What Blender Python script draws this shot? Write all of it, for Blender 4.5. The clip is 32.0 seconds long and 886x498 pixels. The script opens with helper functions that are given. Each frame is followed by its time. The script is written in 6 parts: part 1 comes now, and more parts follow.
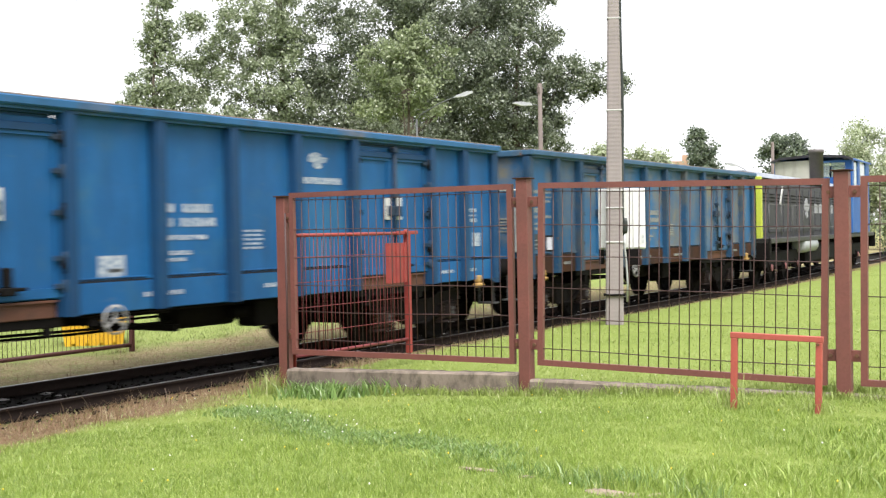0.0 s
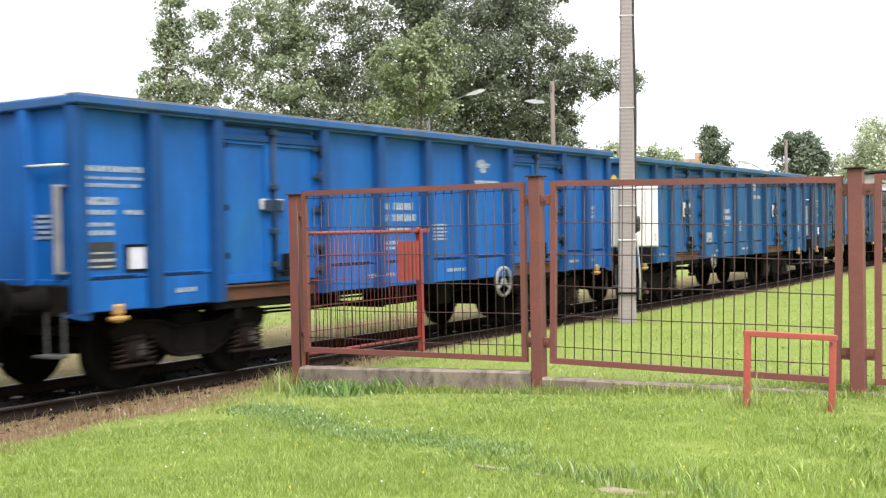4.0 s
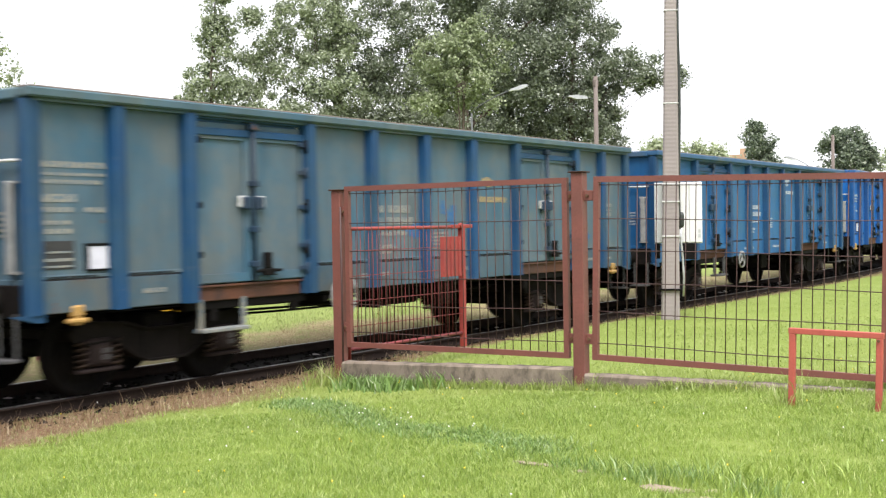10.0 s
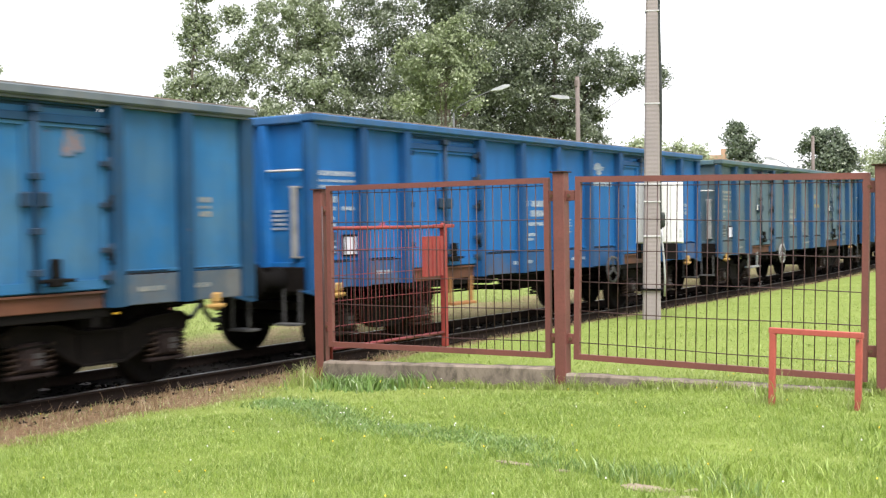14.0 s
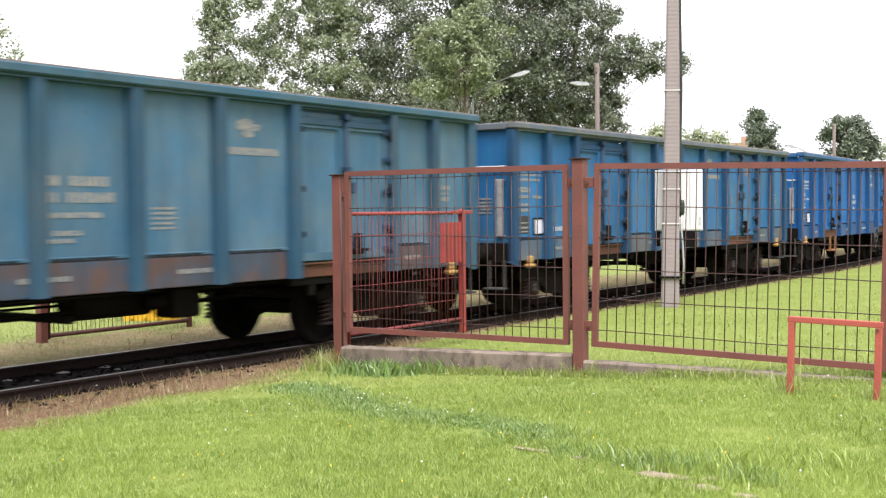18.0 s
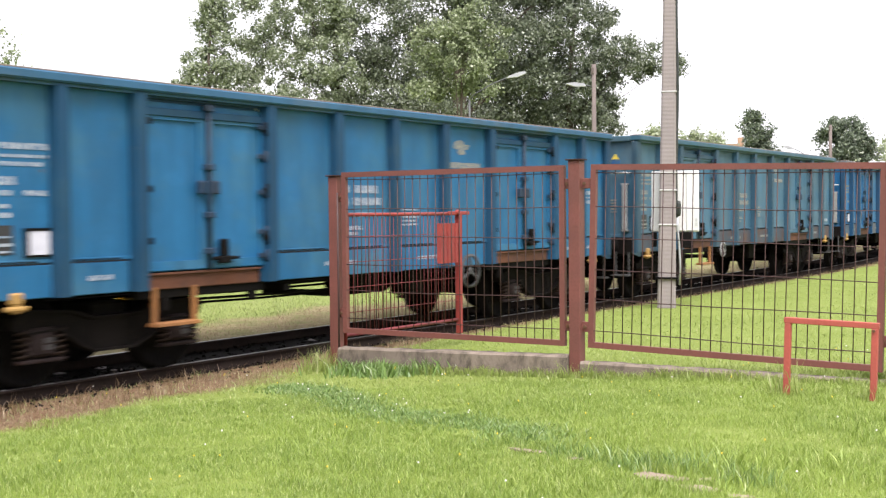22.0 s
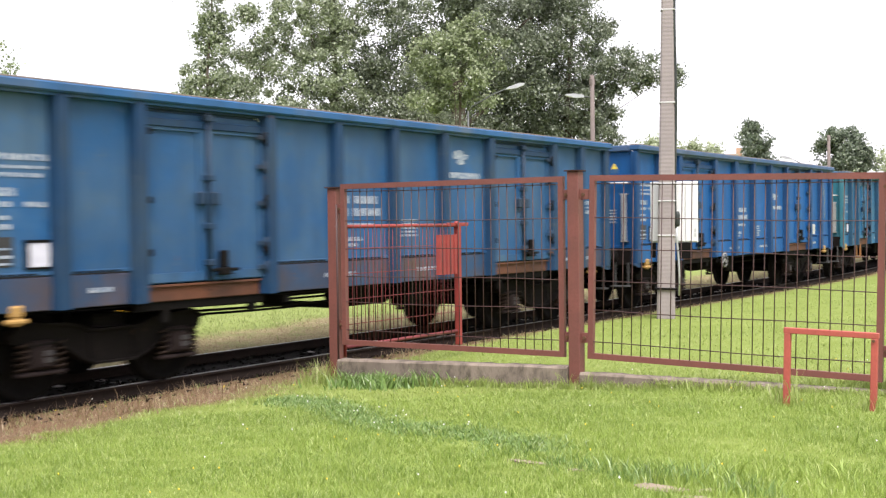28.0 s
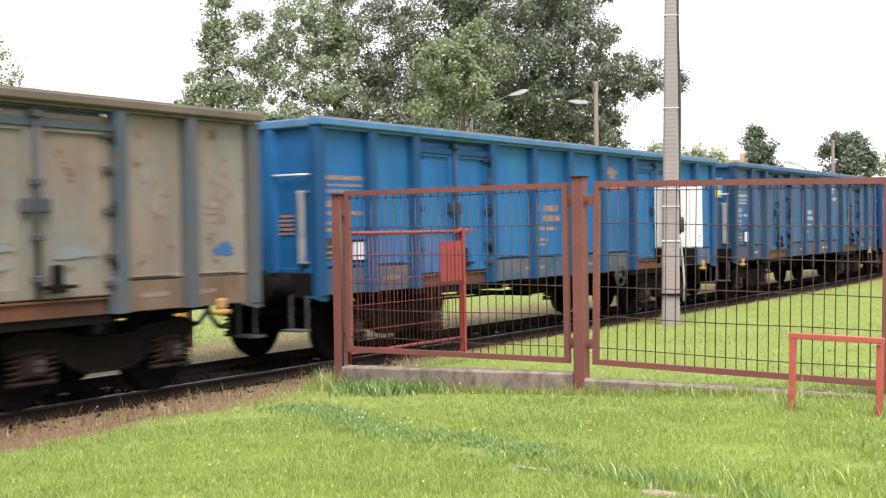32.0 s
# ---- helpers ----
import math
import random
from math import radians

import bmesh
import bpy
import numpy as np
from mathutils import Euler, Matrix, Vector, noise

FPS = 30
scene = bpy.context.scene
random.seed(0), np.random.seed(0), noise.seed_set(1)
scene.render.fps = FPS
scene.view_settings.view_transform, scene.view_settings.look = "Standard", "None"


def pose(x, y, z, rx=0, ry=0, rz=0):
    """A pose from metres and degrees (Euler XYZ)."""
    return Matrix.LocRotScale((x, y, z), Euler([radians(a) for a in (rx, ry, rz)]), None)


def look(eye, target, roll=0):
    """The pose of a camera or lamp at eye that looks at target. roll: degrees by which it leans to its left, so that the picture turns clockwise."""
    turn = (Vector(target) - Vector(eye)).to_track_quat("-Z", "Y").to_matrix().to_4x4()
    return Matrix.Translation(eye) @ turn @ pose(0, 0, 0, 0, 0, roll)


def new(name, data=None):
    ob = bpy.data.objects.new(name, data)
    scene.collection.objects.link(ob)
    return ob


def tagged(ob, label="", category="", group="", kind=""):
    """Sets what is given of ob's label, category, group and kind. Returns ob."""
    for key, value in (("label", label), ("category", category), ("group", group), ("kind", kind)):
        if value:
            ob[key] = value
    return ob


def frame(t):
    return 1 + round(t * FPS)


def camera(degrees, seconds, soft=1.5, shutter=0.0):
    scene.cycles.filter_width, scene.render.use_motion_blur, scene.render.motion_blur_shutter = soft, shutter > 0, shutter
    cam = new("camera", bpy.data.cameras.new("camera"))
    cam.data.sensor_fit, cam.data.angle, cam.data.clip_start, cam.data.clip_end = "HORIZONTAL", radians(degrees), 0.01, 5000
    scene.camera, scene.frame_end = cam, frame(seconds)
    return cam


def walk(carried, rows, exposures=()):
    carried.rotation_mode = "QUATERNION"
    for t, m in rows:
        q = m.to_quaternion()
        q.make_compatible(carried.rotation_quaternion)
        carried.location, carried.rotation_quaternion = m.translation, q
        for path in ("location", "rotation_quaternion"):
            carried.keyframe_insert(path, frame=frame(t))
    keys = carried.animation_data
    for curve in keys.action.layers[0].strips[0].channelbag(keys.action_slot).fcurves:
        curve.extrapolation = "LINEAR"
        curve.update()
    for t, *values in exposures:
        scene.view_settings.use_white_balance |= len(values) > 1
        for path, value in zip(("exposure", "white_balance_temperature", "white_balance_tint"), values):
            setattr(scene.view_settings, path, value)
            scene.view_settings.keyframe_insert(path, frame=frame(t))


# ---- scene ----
FOV = 41.569
EYE = (0.0, 0.0, 1.719)
# seconds, bearing to the right of +y, pitch and roll, in degrees
TURNS = [
    (0, 11.016, -0.864, -1.10), (0.5, 10.819, -0.775, -1.10), (1, 10.474, -0.736, -1.07), (1.5, 10.250, -0.777, -1.01), (2, 10.128, -0.820, -0.98),
    (2.5, 10.086, -0.858, -1.02), (3, 10.205, -0.946, -1.08), (3.5, 10.382, -0.949, -1.15), (5.5, 10.384, -0.961, -0.98), (6, 10.482, -0.919, -1.10),
    (6.5, 10.530, -0.865, -1.14), (7, 10.504, -0.770, -1.23), (7.5, 10.373, -0.747, -1.34), (8, 10.279, -0.842, -1.32), (8.5, 10.178, -0.952, -1.20),
    (8.6, 9.939, -1.020, -1.14), (8.7, 9.699, -1.075, -1.11), (8.8, 9.114, -1.150, -1.09), (8.9, 8.848, -1.146, -1.06), (9, 8.290, -1.142, -1.04),
    (9.1, 8.050, -1.144, -1.03), (9.2, 7.917, -1.145, -1.01), (9.3, 7.997, -1.147, -1.00), (9.4, 8.157, -1.148, -0.99), (9.5, 8.210, -1.150, -0.98),
    (10, 8.333, -1.126, -0.97), (10.5, 8.512, -1.168, -0.98), (11, 8.730, -1.279, -0.97), (11.5, 8.958, -1.319, -0.89), (12, 9.024, -1.304, -0.84),
    (12.5, 9.058, -1.251, -0.90), (13, 9.126, -1.212, -0.99), (13.5, 9.240, -1.180, -0.99), (14, 9.223, -1.155, -0.88), (14.5, 9.040, -1.137, -0.74),
    (16.5, 8.640, -1.528, -0.74), (17, 8.498, -1.684, -0.56), (17.5, 8.393, -1.775, -0.47), (18, 8.321, -1.824, -0.53), (18.5, 8.327, -1.846, -0.62),
    (19, 8.332, -1.838, -0.64), (19.5, 8.410, -1.815, -0.58), (20, 8.399, -1.795, -0.52), (20.5, 8.368, -1.775, -0.57), (21, 8.337, -1.795, -0.64),
    (21.5, 8.369, -1.783, -0.61), (22, 8.485, -1.782, -0.51), (22.5, 8.564, -1.738, -0.45), (23, 8.527, -1.712, -0.51), (23.5, 8.517, -1.664, -0.63),
    (24, 8.553, -1.636, -0.69), (24.5, 8.657, -1.575, -0.63), (25, 8.700, -1.542, -0.56), (25.5, 8.603, -1.527, -0.57), (27.5, 8.653, -1.260, -0.63),
    (28, 8.533, -1.222, -0.70), (28.5, 8.465, -1.154, -0.82), (29, 8.469, -1.085, -0.87), (29.5, 8.530, -1.043, -0.80), (30, 8.540, -1.030, -0.72),
    (30.5, 8.439, -1.019, -0.75), (31, 8.407, -0.977, -0.83), (31.5, 8.413, -0.917, -0.87), (32, 8.327, -0.899, -0.92),
]


def aim(bearing, pitch, roll):
    b, p = radians(bearing), radians(pitch)
    return look(EYE, (EYE[0] + math.sin(b) * math.cos(p), EYE[1] + math.cos(b) * math.cos(p), EYE[2] + math.sin(p)), roll)


cam = camera(FOV, 32.0, 1.3, 0.7)
walk(cam, [(t, aim(b, p, r)) for t, b, p, r in TURNS], [(0.0, 0.68, 6500, 10), (14.5, 0.68, 6500, 10), (16.5, 0.68, 6500, 15), (32.0, 0.68, 6500, 15)])

# ---- light: a bright overcast sky with a wide soft sun ----
world = bpy.data.worlds.new("overcast_sky")
scene.world = world
world.use_nodes = True
_N, _L = world.node_tree.nodes, world.node_tree.links
_sky = _N.new("ShaderNodeTexSky")
_sky.sky_type, _sky.sun_disc = "NISHITA", False
_sky.sun_elevation, _sky.sun_rotation = radians(60), radians(177)
_sky.air_density, _sky.dust_density = 1.0, 4.0
_haze = _N.new("ShaderNodeMix")
_haze.data_type = "RGBA"
_haze.inputs[0].default_value = 0.8
_haze.inputs[7].default_value = (15.2, 15.2, 15.9, 1)
_L.new(_sky.outputs[0], _haze.inputs[6])
_L.new(_haze.outputs[2], _N["Background"].inputs["Color"])
_N["Background"].inputs["Strength"].default_value = 0.072
sun = new("sun", bpy.data.lights.new("sun", "SUN"))
sun.data.energy, sun.data.angle, sun.data.color = 4.3, radians(38), (1.0, 0.965, 0.955)
# sun bearing 177 degrees from +y, 60 degrees up
sun.matrix_basis = look((2.6, -49.9, 86.6), (0, 0, 0))

# ---- materials ----
def nodes_of(m):
    m.use_nodes = True
    nt = m.node_tree
    return nt, nt.nodes, nt.links, nt.nodes["Principled BSDF"]


def noise_node(N, L, vec, scale, detail=6.0, rough=0.6):
    n = N.new("ShaderNodeTexNoise")
    n.inputs["Scale"].default_value = scale
    n.inputs["Detail"].default_value = detail
    n.inputs["Roughness"].default_value = rough
    L.new(vec, n.inputs["Vector"])
    return n.outputs["Fac"]


def ramp(N, L, fac, a, b):
    n = N.new("ShaderNodeMapRange")
    n.inputs["From Min"].default_value = a
    n.inputs["From Max"].default_value = b
    L.new(fac, n.inputs["Value"])
    return n.outputs["Result"]


def mix(N, L, fac, a, b):
    n = N.new("ShaderNodeMix")
    n.data_type = "RGBA"
    if isinstance(fac, float):
        n.inputs[0].default_value = fac
    else:
        L.new(fac, n.inputs[0])
    for sock, v in ((n.inputs[6], a), (n.inputs[7], b)):
        if isinstance(v, tuple):
            sock.default_value = (*v, 1)
        else:
            L.new(v, sock)
    return n.outputs[2]


def times(N, L, a, b):
    n = N.new("ShaderNodeMath")
    n.operation = "MULTIPLY"
    for i, v in enumerate((a, b)):
        if isinstance(v, (int, float)):
            n.inputs[i].default_value = v
        else:
            L.new(v, n.inputs[i])
    return n.outputs[0]


def coords(N, L, spread=0.0, stretch=(1, 1, 1)):
    """Object coordinates, shifted at random from thing to thing."""
    tc = N.new("ShaderNodeTexCoord")
    mp = N.new("ShaderNodeMapping")
    mp.inputs["Scale"].default_value = stretch
    L.new(tc.outputs["Object"], mp.inputs["Vector"])
    if spread:
        oi = N.new("ShaderNodeObjectInfo")
        L.new(times(N, L, oi.outputs["Random"], spread), mp.inputs["Location"])
    return mp.outputs["Vector"]


def bump(N, L, bsdf, fac, strength, dist):
    n = N.new("ShaderNodeBump")
    n.inputs["Strength"].default_value = strength
    n.inputs["Distance"].default_value = dist
    L.new(fac, n.inputs["Height"])
    L.new(n.outputs["Normal"], bsdf.inputs["Normal"])


def surface(name, a, b, rough=0.7, metal=0.0, coarse=1.5, fine=25.0, dirt=None, dirt_at=(0.55, 0.75), relief=0.003, spread=0.0, stretch=(1, 1, 1), gloss=0.4):
    """Two tones by a coarse noise, a fine grain, and stains with a shape of their own."""
    m = bpy.data.materials.new(name)
    nt, N, L, B = nodes_of(m)
    v = coords(N, L, spread, stretch)
    c = ramp(N, L, noise_node(N, L, v, coarse), 0.35, 0.65)
    f = noise_node(N, L, v, fine, 4.0)
    col = mix(N, L, c, a, b)
    col = mix(N, L, times(N, L, ramp(N, L, f, 0.45, 0.75), 0.45), col, tuple(x * 0.6 for x in a))
    if dirt:
        d = ramp(N, L, noise_node(N, L, v, coarse * 2.7, 8.0, 0.7), *dirt_at)
        col = mix(N, L, d, col, dirt)
    L.new(col, B.inputs["Base Color"])
    r = N.new("ShaderNodeMapRange")
    r.inputs["To Min"].default_value = max(rough - 0.12, 0.05)
    r.inputs["To Max"].default_value = min(rough + 0.12, 1.0)
    L.new(f, r.inputs["Value"])
    L.new(r.outputs["Result"], B.inputs["Roughness"])
    B.inputs["Metallic"].default_value = metal
    B.inputs["Specular IOR Level"].default_value = gloss
    if relief:
        bump(N, L, B, f, 0.5, relief)
    return m


def wagon_paint(name, base, faded, fade=0.5, rust=0.3, rough=0.5):
    """Wagon paint: bleached patches, vertical runs of grime, scuffs and chips of rust."""
    m = bpy.data.materials.new(name)
    nt, N, L, B = nodes_of(m)
    v = coords(N, L, 30.0)
    runs = coords(N, L, 30.0, (2.6, 2.6, 0.30))
    scrape = coords(N, L, 30.0, (0.9, 0.9, 4.0))
    big = noise_node(N, L, v, 0.9, 6.0, 0.65)
    streak = noise_node(N, L, runs, 1.6, 5.0, 0.6)
    col = mix(N, L, ramp(N, L, big, 0.72 - fade * 0.6, 0.90 - fade * 0.5), base, faded)
    col = mix(N, L, times(N, L, ramp(N, L, noise_node(N, L, v, 2.3, 6.0, 0.7), 0.5, 0.7), 0.35 + 0.3 * fade), col, tuple(x * 1.3 + 0.006 for x in base))
    col = mix(N, L, times(N, L, ramp(N, L, streak, 0.45, 0.75), 0.42), col, tuple(x * 0.45 + 0.002 for x in base))
    col = mix(N, L, times(N, L, ramp(N, L, noise_node(N, L, v, 3.6, 5.0), 0.56, 0.76), 0.16), col, (0.065, 0.080, 0.09))
    col = mix(N, L, times(N, L, ramp(N, L, noise_node(N, L, scrape, 2.2, 7.0, 0.7), 0.62, 0.70), 0.25 + 0.35 * rust), col, tuple(min(x * 0.5 + 0.06, 1.0) for x in faded))
    each = N.new("ShaderNodeObjectInfo").outputs["Random"]
    col = mix(N, L, times(N, L, each, 0.28), col, tuple(x * 0.5 + 0.003 for x in base))
    soot = noise_node(N, L, coords(N, L, 30.0, (1.5, 1.5, 0.55)), 1.1, 4.0, 0.55)
    col = mix(N, L, times(N, L, ramp(N, L, soot, 0.46, 0.68), 0.32), col, tuple(x * 0.4 + 0.006 for x in base))
    chip = ramp(N, L, noise_node(N, L, v, 4.5, 9.0, 0.72), 0.72 - rust * 0.14, 0.77 - rust * 0.14)
    col = mix(N, L, chip, col, (0.11, 0.048, 0.024))
    L.new(col, B.inputs["Base Color"])
    B.inputs["Specular IOR Level"].default_value = 0.26
    r = N.new("ShaderNodeMapRange")
    r.inputs["To Min"].default_value = rough - 0.1
    r.inputs["To Max"].default_value = rough + 0.25
    L.new(big, r.inputs["Value"])
    L.new(r.outputs["Result"], B.inputs["Roughness"])
    dent = noise_node(N, L, v, 1.7, 3.0)
    bump(N, L, B, dent, 0.45, 0.03)
    return m


RUST = surface("rusty_steel", (0.143, 0.065, 0.029), (0.085, 0.046, 0.029), 0.85, 0.0, 2.0, 30.0, (0.039, 0.029, 0.026), spread=20)
SILL = surface("rusty_sill", (0.062, 0.026, 0.013), (0.030, 0.019, 0.015), 0.8, 0.0, 1.6, 22.0, (0.020, 0.016, 0.015), spread=20, gloss=0.1)
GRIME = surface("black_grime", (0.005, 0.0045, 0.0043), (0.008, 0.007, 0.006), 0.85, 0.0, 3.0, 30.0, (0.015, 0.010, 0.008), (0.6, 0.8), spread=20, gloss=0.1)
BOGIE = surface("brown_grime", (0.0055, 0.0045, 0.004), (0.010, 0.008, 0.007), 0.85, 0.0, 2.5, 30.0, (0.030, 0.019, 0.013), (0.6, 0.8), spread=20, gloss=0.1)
WHEEL_GREY = surface("worn_wheel_paint", (0.30, 0.30, 0.29), (0.17, 0.17, 0.165), 0.6, 0.0, 6.0, 40.0, (0.14, 0.12, 0.10), (0.55, 0.75), relief=0)
SPRING = surface("spring_steel", (0.026, 0.018, 0.014), (0.040, 0.027, 0.020), 0.7, 0.1, 6.0, 40.0, relief=0, spread=10, gloss=0.1)
AXLE = surface("axle_box_grime", (0.030, 0.022, 0.021), (0.018, 0.013, 0.012), 0.8, 0.0, 2.5, 30.0, (0.06, 0.032, 0.024), (0.58, 0.75), spread=20, gloss=0.1)
STENCIL = surface("worn_stencil", (0.055, 0.05, 0.05), (0.03, 0.028, 0.028), 0.7, 0.0, 20.0, 60.0, relief=0)
STAIN = surface("orange_rust_stain", (0.25, 0.125, 0.085), (0.12, 0.12, 0.14), 0.7, 0.0, 4.0, 40.0, (0.05, 0.13, 0.22), (0.42, 0.62), relief=0)
RUST_SPOT = surface("rust_spots", (0.20, 0.105, 0.055), (0.16, 0.10, 0.065), 0.8, 0.0, 4.0, 40.0, (0.17, 0.16, 0.135), (0.40, 0.55), relief=0)
PATCH_PALE = surface("pale_blue_remains", (0.12, 0.19, 0.24), (0.16, 0.17, 0.16), 0.7, 0.0, 5.0, 40.0, (0.17, 0.165, 0.14), (0.45, 0.6), relief=0)
PATCH_BLUE = surface("blue_patch", (0.010, 0.080, 0.24), (0.016, 0.095, 0.24), 0.6, 0.0, 6.0, 40.0, (0.055, 0.105, 0.15), (0.46, 0.60), relief=0)
GRAB = surface("grey_grab_paint", (0.30, 0.30, 0.295), (0.20, 0.20, 0.195), 0.6, 0.0, 5.0, 40.0, (0.10, 0.08, 0.07), (0.58, 0.75), relief=0)
STEP_DARK = surface("dark_wheel_paint", (0.085, 0.085, 0.085), (0.05, 0.05, 0.05), 0.65, 0.0, 6.0, 40.0, relief=0, gloss=0.1)
STEP_ORANGE = surface("orange_step_paint", (0.34, 0.15, 0.045), (0.22, 0.10, 0.04), 0.7, 0.0, 6.0, 40.0, (0.06, 0.035, 0.02), (0.55, 0.7), relief=0)
STEP = surface("scuffed_step", (0.13, 0.13, 0.125), (0.06, 0.06, 0.06), 0.6, 0.0, 6.0, 40.0, (0.04, 0.03, 0.03), (0.5, 0.7), relief=0)
WHITE = surface("dirty_white_paint", (0.518, 0.518, 0.504), (0.396, 0.396, 0.382), 0.55, 0.0, 6.0, 40.0, (0.180, 0.166, 0.144), (0.62, 0.8), relief=0)
LETTER = surface("white_lettering", (0.40, 0.43, 0.46), (0.27, 0.31, 0.35), 0.6, 0.0, 8.0, 60.0, (0.05, 0.11, 0.21), (0.46, 0.62), relief=0)
BEIGE_LETTER = surface("yellowed_lettering", (0.28, 0.26, 0.205), (0.19, 0.19, 0.175), 0.6, 0.0, 8.0, 60.0, (0.07, 0.12, 0.17), (0.46, 0.62), relief=0)
OCHRE_LETTER = surface("ochre_lettering", (0.34, 0.24, 0.085), (0.25, 0.18, 0.08), 0.6, 0.0, 8.0, 60.0, (0.08, 0.11, 0.14), (0.46, 0.62), relief=0)
ORANGE_LETTER = surface("orange_lettering", (0.36, 0.19, 0.10), (0.27, 0.155, 0.09), 0.6, 0.0, 8.0, 60.0, (0.05, 0.10, 0.18), (0.46, 0.62), relief=0)
PAPER = surface("paper_label", (0.585, 0.585, 0.645), (0.495, 0.495, 0.570), 0.7, 0.0, 9.0, 60.0, relief=0)
DOOR_SILL = surface("rusty_door_sill", (0.120, 0.044, 0.021), (0.055, 0.028, 0.020), 0.85, 0.0, 1.4, 22.0, (0.026, 0.020, 0.018), (0.58, 0.74), spread=20)
YELLOW = surface("yellow_paint", (0.40, 0.235, 0.065), (0.30, 0.18, 0.06), 0.55, 0.0, 6.0, 40.0, (0.075, 0.053, 0.022), (0.6, 0.75))
SIGN_YELLOW = surface("yellow_sign", (0.75, 0.60, 0.08), (0.65, 0.50, 0.07), 0.5, 0.0, 9.0, 50.0, relief=0)
SIGN_BLUE = surface("light_blue_sign", (0.08, 0.35, 0.62), (0.07, 0.30, 0.55), 0.5, 0.0, 9.0, 50.0, relief=0)
RED_MARK = surface("red_mark", (0.50, 0.06, 0.05), (0.36, 0.05, 0.05), 0.6, 0.0, 9.0, 50.0, relief=0)
BLACK_PANEL = surface("black_label_panel", (0.02, 0.02, 0.022), (0.035, 0.035, 0.035), 0.6, 0.0, 9.0, 50.0, relief=0)
FENCE = surface("fence_red_brown", (0.178, 0.062, 0.049), (0.140, 0.053, 0.042), 0.55, 0.0, 3.0, 45.0, (0.094, 0.042, 0.032), (0.66, 0.8), 0.001, spread=10)
WIRE = surface("fence_wire_paint", (0.060, 0.027, 0.024), (0.045, 0.024, 0.021), 0.6, 0.0, 3.0, 40.0, relief=0)
BARRIER = surface("barrier_red", (0.40, 0.085, 0.062), (0.32, 0.072, 0.054), 0.6, 0.0, 3.0, 40.0, (0.150, 0.053, 0.038), (0.64, 0.8), 0.001)
GATE_WIRE = surface("old_gate_wire", (0.190, 0.034, 0.036), (0.140, 0.028, 0.030), 0.65, 0.0, 3.0, 40.0, relief=0)
GATE_DARK = surface("dark_gate_paint", (0.095, 0.030, 0.026), (0.070, 0.026, 0.022), 0.65, 0.0, 3.0, 40.0, relief=0)
BIN_YELLOW = surface("yellow_plastic", (0.66, 0.39, 0.025), (0.58, 0.33, 0.022), 0.5, 0.0, 3.0, 30.0, (0.30, 0.18, 0.03), (0.64, 0.8), relief=0)
GATE_RED = surface("old_gate_red", (0.270, 0.038, 0.030), (0.210, 0.034, 0.030), 0.6, 0.0, 3.0, 40.0, (0.090, 0.034, 0.026), (0.62, 0.8), 0.001)
CONCRETE = surface("weathered_concrete", (0.235, 0.190, 0.150), (0.165, 0.132, 0.104), 0.9, 0.0, 2.6, 60.0, (0.085, 0.070, 0.052), (0.46, 0.64), 0.006, stretch=(1, 1, 0.6))
OLD_POLE = surface("old_pole_concrete", (0.170, 0.140, 0.125), (0.130, 0.108, 0.098), 0.9, 0.0, 1.2, 40.0)
TOP_EDGE = surface("worn_top_edge", (0.20, 0.15, 0.125), (0.14, 0.13, 0.13), 0.8, 0.0, 1.2, 20.0, (0.10, 0.075, 0.06), (0.55, 0.7), relief=0, spread=20)
POLE = surface("pole_concrete", (0.285, 0.248, 0.235), (0.235, 0.207, 0.198), 0.9, 0.0, 1.2, 60.0, (0.136, 0.122, 0.109), (0.64, 0.85), 0.004)
CABLE = surface("black_cable", (0.02, 0.025, 0.022), (0.03, 0.035, 0.03), 0.5, 0.0, 3.0, 40.0, relief=0)
BOX_WHITE = surface("cabinet_white", (0.663, 0.663, 0.654), (0.595, 0.595, 0.586), 0.45, 0.0, 1.5, 40.0, (0.425, 0.416, 0.391), (0.68, 0.85), relief=0)
ALU = surface("grey_alloy", (0.55, 0.56, 0.57), (0.45, 0.46, 0.47), 0.4, 0.7, 5.0, 40.0, relief=0)
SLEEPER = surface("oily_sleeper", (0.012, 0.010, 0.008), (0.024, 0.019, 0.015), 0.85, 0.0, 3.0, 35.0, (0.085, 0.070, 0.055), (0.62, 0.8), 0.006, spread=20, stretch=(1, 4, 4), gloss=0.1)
RAIL = surface("rail_steel", (0.026, 0.019, 0.016), (0.036, 0.026, 0.021), 0.85, 0.0, 2.5, 40.0, relief=0.001, gloss=0.1)
RAIL_TOP = surface("polished_rail_head", (0.36, 0.35, 0.34), (0.24, 0.23, 0.22), 0.36, 1.0, 5.0, 60.0, relief=0)
BARK = surface("tree_bark", (0.077, 0.059, 0.045), (0.119, 0.098, 0.077), 0.95, 0.0, 3.0, 18.0, (0.035, 0.028, 0.021), (0.55, 0.75), 0.02, stretch=(1, 1, 0.35))
ROOF = surface("clay_roof", (0.38, 0.26, 0.17), (0.32, 0.22, 0.15), 0.85, 0.0, 0.8, 12.0)
PLASTER = surface("cream_plaster", (0.528, 0.448, 0.336), (0.464, 0.400, 0.312), 0.9, 0.0, 0.6, 14.0)
CHIP = surface("white_chip", (0.62, 0.58, 0.56), (0.48, 0.45, 0.43), 0.8, relief=0)
